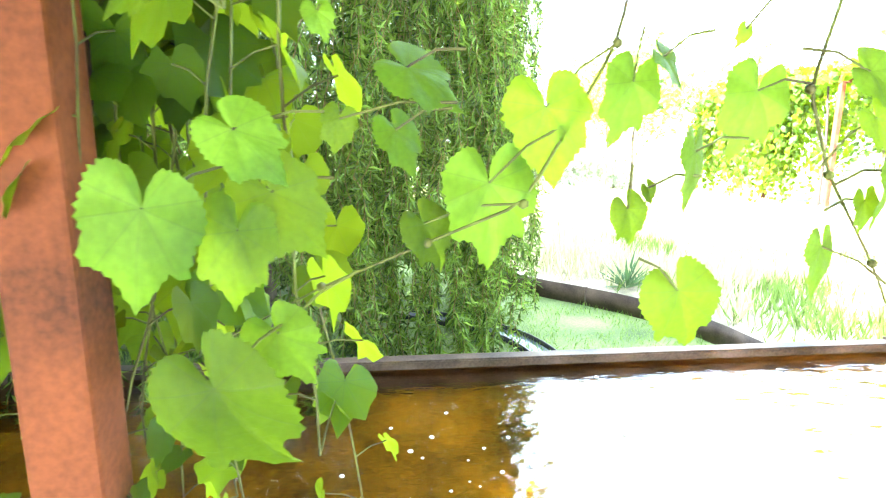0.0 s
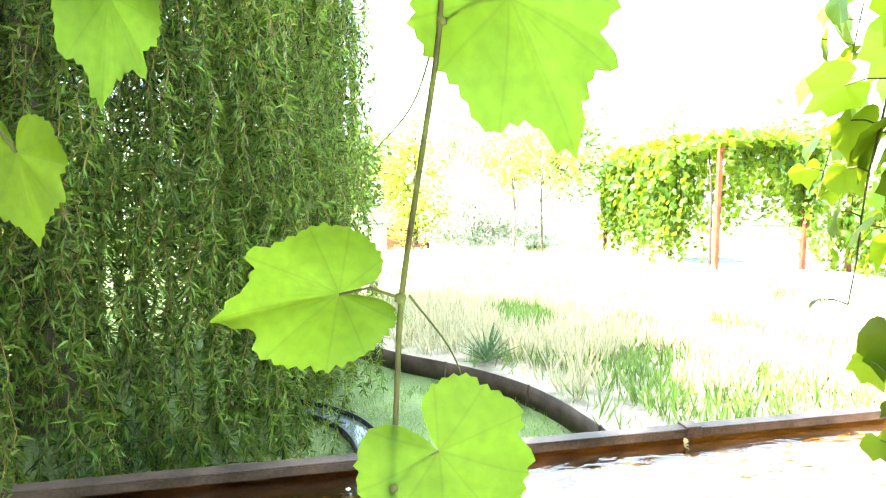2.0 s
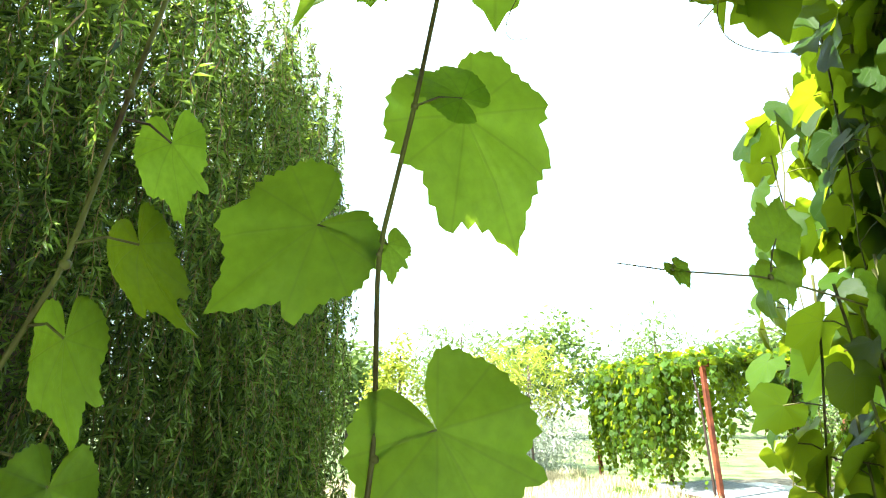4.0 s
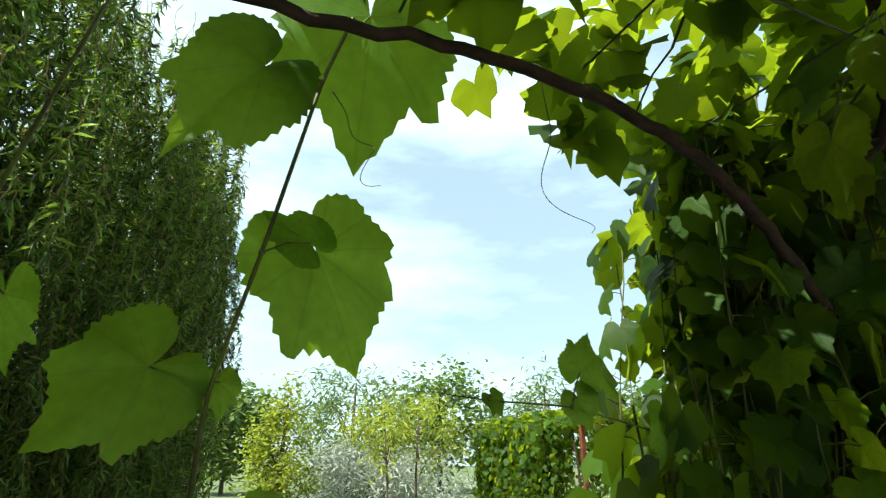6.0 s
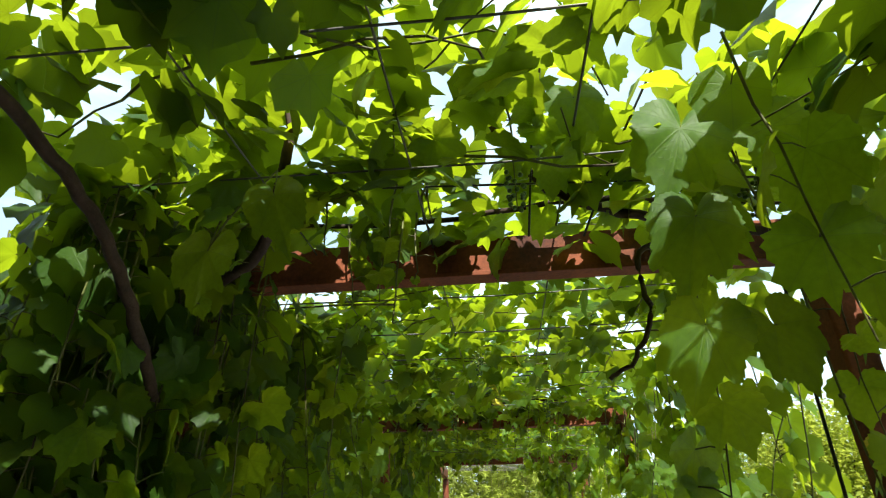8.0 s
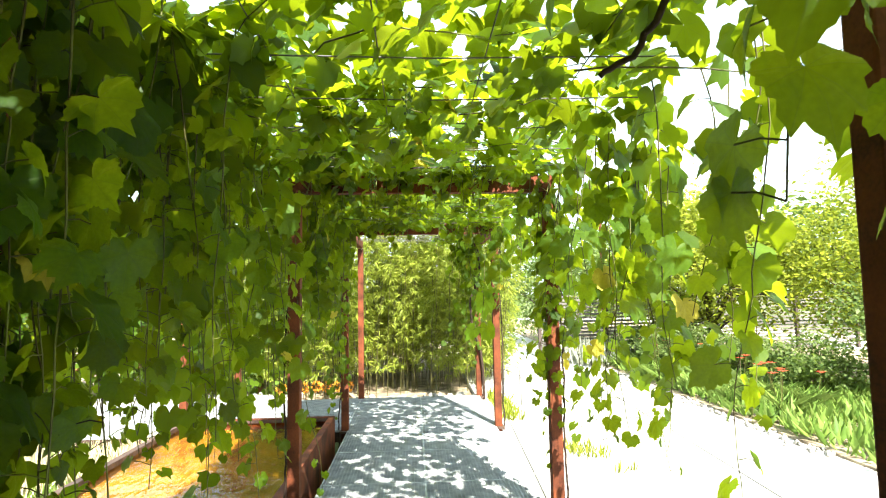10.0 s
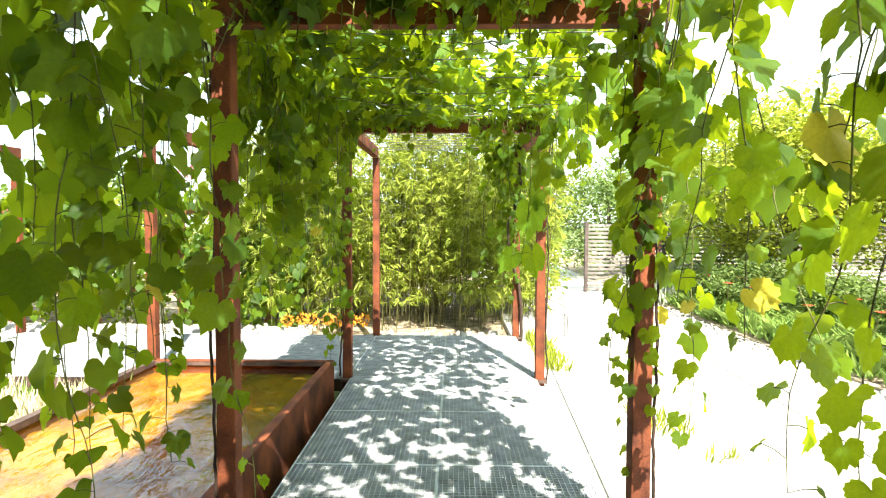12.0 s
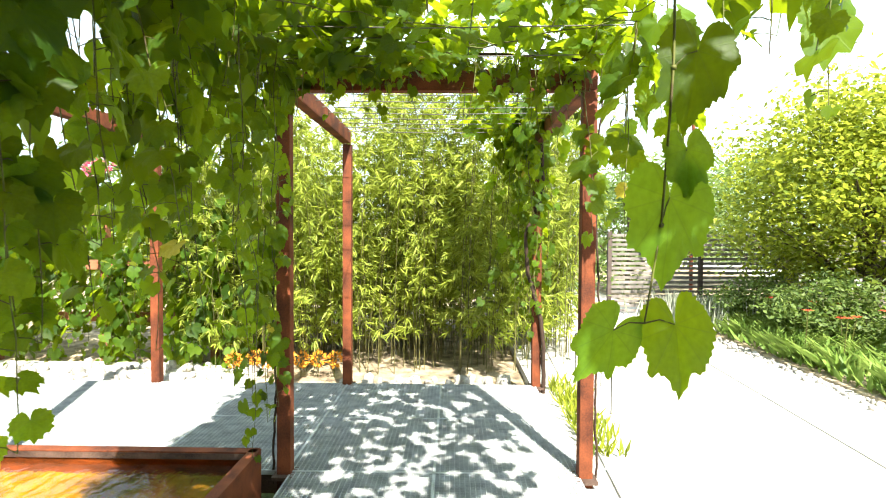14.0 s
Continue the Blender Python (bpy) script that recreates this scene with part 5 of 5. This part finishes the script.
def yucca(x, y, z, size, label, count=46, seed=2):
    r = np.random.RandomState(seed)
    th = empty("yucca", label, "plant", m=Matrix.Translation((x, y, z)))
    tv, tf, tuv = blade(11, 0.12)
    me = mesh_of("blade", (tv, tf, tuv), SPIKY)
    for k in range(count):
        az, el = k * 2.39996, r.uniform(0.15, 1.45)
        d = np.array([[math.cos(az) * math.cos(el), math.sin(az) * math.cos(el), math.sin(el)]])
        nn = np.array([[-math.cos(az) * math.sin(el), -math.sin(az) * math.sin(el), math.cos(el)]])
        ob = new("leaf", me)
        ob.parent = th
        ob.matrix_basis = Matrix.Translation((0, 0, 0.02)) @ Matrix(frames_from(d, nn)[0].tolist()).to_4x4() @ Matrix.Scale(size * r.uniform(0.75, 1.1), 4)
    return th


yucca(2.86, 5.6, -0.2, 0.42, "spiky green yucca growing in the meadow bed")


def plant_label(x, y, z):
    th = empty("plant_label", "small white plant label on a short stake", "label", "plant labels", Matrix.Translation((x, y, z)))
    part("stake", box_bm(-0.004, -0.004, -0.02, 0.004, 0.004, 0.12), GALV, th)
    part("plate", box_bm(-0.035, -0.007, 0.1, 0.035, -0.004, 0.145, 0.001), LABEL, th)


for x, y in ((2.69, 5.71), (2.5, 6.5), (3.42, 5.38)):
    plant_label(x, y, -0.2)

# raised planter far off in the meadow
planter = empty("raised_planter", "rusty steel raised planter in the meadow", "planter", m=Matrix.Translation((4.0, 20.0, GROUND)))
for a in ((-0.75, -0.75, 0.75, -0.735), (-0.75, 0.735, 0.75, 0.75), (-0.75, -0.735, -0.735, 0.735), (0.735, -0.735, 0.75, 0.735)):
    part("panel", box_bm(a[0], a[1], 0, a[2], a[3], 0.95), RUST, planter)
part("soil", box_bm(-0.735, -0.735, 0.0, 0.735, 0.735, 0.9), SOIL, planter)


# ---- daylilies and bed plants by the fence ----
def lily(x, y, seed):
    r = np.random.RandomState(seed)
    th = empty("daylily", "daylily clump with arching leaves and red flowers", "flower", "daylilies", Matrix.Translation((x, y, -0.02)))
    n = 60
    az = r.uniform(0, 2 * np.pi, n)
    tips = np.stack([np.cos(az) * 0.7, np.sin(az) * 0.7, np.full(n, 1.0)], 1)
    nr = np.stack([-np.cos(az), -np.sin(az), np.full(n, 0.7)], 1)
    pl = np.column_stack([r.normal(0, 0.07, (n, 2)), np.zeros(n)])
    ob = strew("leaves", blade(16, 0.35), pl, tips, nr, r.uniform(0.3, 0.6, n), GRASS_BLADE, th)
    for k in range(r.randint(0, 3)):
        q = np.array([r.normal(0, 0.16), r.normal(0, 0.16), r.uniform(0.5, 0.68)])
        v, f = tube([(q[0] * 0.3, q[1] * 0.3, 0), (q[0] * 0.7, q[1] * 0.7, q[2] * 0.6), q], 0.005, 5)
        stem = arrays("stem", v, f, SHOOT, th)
        a6 = np.arange(6) * np.pi / 3
        strew("flower", blade(2.6, 0.4), np.repeat(q[None], 6, 0), np.stack([np.cos(a6), np.sin(a6), np.full(6, 0.7)], 1), np.stack([-np.cos(a6) * 0.6, -np.sin(a6) * 0.6, np.ones(6)], 1), np.full(6, 0.075), RED_PETAL, stem, "open red flower")


for k in range(26):
    lily(9.2 + k * 0.23 + 0.12 * math.sin(k * 2.7), -4.75 - 0.45 * (k % 3) - 0.1 * math.cos(k * 1.9), 100 + k)
pts = np.column_stack([r.uniform(7.0, 16.0, 6000), r.uniform(-7.5, -4.4, 6000)])
grass("bed_greenery", "mixed green foliage filling the flower bed", pts, -0.02, 0.24, GRASS_BLADE, 1.1, 12, 4)
pts = np.column_stack([15.4 + r.normal(0, 0.35, 900), -4.3 + r.normal(0, 0.3, 900)])
grass("lavender_tuft", "silvery lavender tuft before the fence", pts, -0.06, 0.45, SILVER_LEAF, 0.6, 13, 26)


# ---- timber trellis and vine wall behind the crossing deck ----
trellis = empty("timber_trellis", "red-brown timber trellis fence overgrown with vine", "trellis", m=Matrix.Translation((12.9, 6.5, -0.16)))
for k in range(6):
    y = -3.4 + k * 1.5
    part("trellis_post", box_bm(-0.05, y - 0.05, 0, 0.05, y + 0.05, 2.0, 0.006), TIMBER, trellis)
for z in (0.55, 1.25, 1.9):
    part("rail", box_bm(-0.09, -3.5, z, -0.052, 4.2, z + 0.13, 0.005), TIMBER, trellis)
v = Vine()
v.cane([(12.75, 3.4, -0.16), (12.72, 3.5, 0.8), (12.7, 3.3, 1.9)], 0.02, 0.012)
for _ in range(300):
    v.strand((12.55 + RNG.normal(0, 0.15), RNG.uniform(2.3, 10.5), RNG.uniform(0.9, 2.4)), RNG.uniform(0.6, 1.9), 0.14, 0.09, 0.13)
v.build("pale green vine sprawling over a timber trellis", 0, "")


def blossom(x, y, z, mat, label, seed):
    r = np.random.RandomState(seed)
    th = empty("flower_cluster", label, "flower", "flower clusters", Matrix.Translation((x, y, z)))
    n = 90
    u = unit(r.normal(0, 1, (n, 3)))
    strew("petals", blade(1.7, 0.2), u * 0.07, u + r.normal(0, 0.4, (n, 3)), unit(r.normal(0, 1, (n, 3))), r.uniform(0.03, 0.06, n), mat, th)
    vv, ff = tube([(0, 0, 0), (0.05, 0.02, -0.25), (0.1, 0.0, -0.6)], 0.005, 5)
    arrays("stem", vv, ff, SHOOT, th)


blossom(11.6, 3.75, 2.35, PINK_PETAL, "deep pink flower cluster among the vines", 1)
blossom(11.75, 4.0, 2.3, PINK_PETAL, "deep pink flower cluster among the vines", 2)
for k in range(7):
    blossom(12.1 + 0.1 * math.sin(k * 3), 1.3 + 0.2 * k, 0.08, ORANGE_PETAL, "orange-yellow flowers at the bamboo's foot", 10 + k)


# ---- small things by the fence and the deck ----
pole = empty("steel_pole", "slender rusty steel pole behind the fence", "pole", m=Matrix.Translation((18.6, -5.75, -0.38)))
vv, ff = tube([(0, 0, 0), (0, 0, 2.2), (0, 0, 4.6)], [0.045, 0.045, 0.04], 8)
arrays("shaft", vv, ff, RUST, pole, smooth=True)
part("cap", box_bm(-0.05, -0.05, 4.6, 0.05, 0.05, 4.63, 0.005), RUST, pole)

edging = empty("stone_edging", "row of pale pebbles edging the flower bed", "edging", m=Matrix.Translation((9.0, -4.25, -0.056)))
bm = bmesh.new()
bmesh.ops.create_icosphere(bm, subdivisions=1, radius=1.0)
for vert in bm.verts:
    vert.co *= 1 + 0.18 * noise.noise(vert.co * 2.1)
pebble = part("stone", bm, STONE, edging, smooth=True)
rs = np.random.RandomState(77)
for k in range(240):
    o = pebble if k == 0 else new("stone", pebble.data)
    o.parent = edging
    s = rs.uniform(0.02, 0.05)
    o.matrix_basis = Matrix.Translation((rs.uniform(-1.5, 8.5), rs.normal(0, 0.06), s * 0.3)) @ Euler(rs.uniform(0, 6, 3)).to_matrix().to_4x4() @ Matrix.Diagonal((s * 1.3, s, s * 0.7, 1))

for x, y in ((14.6, -4.5), (14.9, -4.7), (12.0, -4.6)):
    plant_label(x, y, -0.02)


def plant_hoop(x, y):
    th = empty("plant_hoop", "thin black metal plant support beside the deck", "plant support", "plant supports", Matrix.Translation((x, y, -0.09)))
    for a, b in (((0, 0, 0), (0, 0, 0.62)), ((0, -0.28, 0), (0, -0.28, 0.5)), ((0, 0, 0.62), (0, -0.28, 0.5))):
        vv, ff = tube([a, tuple((p + q) / 2 for p, q in zip(a, b)), b], 0.006, 6)
        arrays("rod", vv, ff, DARK_WIRE, th, smooth=True)


plant_hoop(10.6, -1.3)
plant_hoop(11.5, -1.45)


def stone_pile(x0, x1, y0, y1, z, count, seed):
    rr = np.random.RandomState(seed)
    th = empty("stone_border", "loose grey and pale stones along the deck's edge", "stones", m=Matrix.Translation((x0, y0, z)))
    for k in range(count):
        o = new("stone", pebble.data)
        o.parent = th
        s = rr.uniform(0.03, 0.09)
        o.matrix_basis = Matrix.Translation((rr.uniform(0, x1 - x0), rr.uniform(0, y1 - y0), s * 0.3)) @ Euler(rr.uniform(0, 6, 3)).to_matrix().to_4x4() @ Matrix.Diagonal((s * 1.4, s, s * 0.7, 1))


stone_pile(11.6, 12.3, 2.3, 7.5, -0.1, 120, 5)
stone_pile(11.55, 12.0, -0.8, 1.2, -0.16, 50, 6)


# ---- grapes, tendrils, foam ----
bm = bmesh.new()
bmesh.ops.create_icosphere(bm, subdivisions=2, radius=0.0062)
GRAPE = material("unripe_grape", (0.05, 0.09, 0.02), 0.35, 0.0, 0.25, 30, 90, 0.1)
berry_mesh = part("berry", bm, GRAPE, smooth=True)
berry_data = berry_mesh.data
bpy.data.objects.remove(berry_mesh)
for k, (x, y, z) in enumerate(((2.55, -0.06, 2.52), (2.62, -0.62, 2.5), (2.4, -0.7, 2.56), (5.2, -0.3, 2.5), (5.5, 0.35, 2.48), (4.0, 0.1, 2.5))):
    rr = np.random.RandomState(300 + k)
    th = empty("grape_cluster", "small hanging cluster of unripe green grapes", "grapes", "grape clusters", Matrix.Translation((x, y, z)))
    vv, ff = tube([(0, 0, 0.14), (0.004, 0, 0.05), (0, 0, -0.05)], 0.0016, 5)
    stalk = arrays("stalk", vv, ff, SHOOT, th)
    for i in range(26):
        o = new("berry", berry_data)
        o.parent = stalk
        h = rr.uniform(-0.06, 0.05)
        w = 0.012 + 0.014 * (h + 0.06) / 0.11
        a = rr.uniform(0, 6.28)
        o.location = (math.cos(a) * w, math.sin(a) * w, h)


def tendril(p, d, size, turns, seed):
    rr = np.random.RandomState(seed)
    t = np.linspace(0, 1, 40)
    d = unit(np.array(d, float))
    s = unit(np.cross(d, [0.1, 1, 0.2]))
    u = np.cross(d, s)
    rad = size * 0.22 * t ** 2
    ang = t ** 1.5 * turns * 2 * np.pi
    pts = np.array(p) + d * (t * size)[:, None] + s * (np.cos(ang) * rad)[:, None] + u * (np.sin(ang) * rad)[:, None]
    pts[:, 2] -= 0.03 * t ** 2
    base = pts[0].copy()
    th = empty("tendril", "thin curling vine tendril on a shoot", "tendril", "tendrils", Matrix.Translation(Vector(base)))
    vv, ff = tube(pts - base, np.linspace(0.0014, 0.0006, 40), 5)
    arrays("curl", vv, ff, SHOOT, th, smooth=True)


tendril((1.555, 0.93, 2.40), (0.6, 0.05, -0.8), 0.16, 1.8, 1)
tendril((1.43, 0.93, 1.645), (-0.4, 0.0, -1.0), 0.2, 0.8, 2)
tendril((1.395, 0.93, 1.355), (0.6, 0.0, -0.8), 0.17, 0.6, 3)
tendril((1.95, 0.85, 2.49), (0.15, 0.1, -1.0), 0.3, 1.2, 4)

rr = np.random.RandomState(41)
bm = bmesh.new()
for k in range(60):
    x, y = rr.normal(0.75, 0.5), rr.normal(1.9, 0.35)
    if by0 + 0.1 < y < by1 - 0.1:
        bmesh.ops.create_icosphere(bm, subdivisions=1, radius=rr.uniform(0.004, 0.014), matrix=Matrix.Translation((x, y, 0.142)) @ Matrix.Diagonal((1, 1, 0.35, 1)))
tagged(part("foam_bubbles", bm, LABEL, smooth=True), "scattered white foam bubbles floating on the water", "foam", kind="stuff")
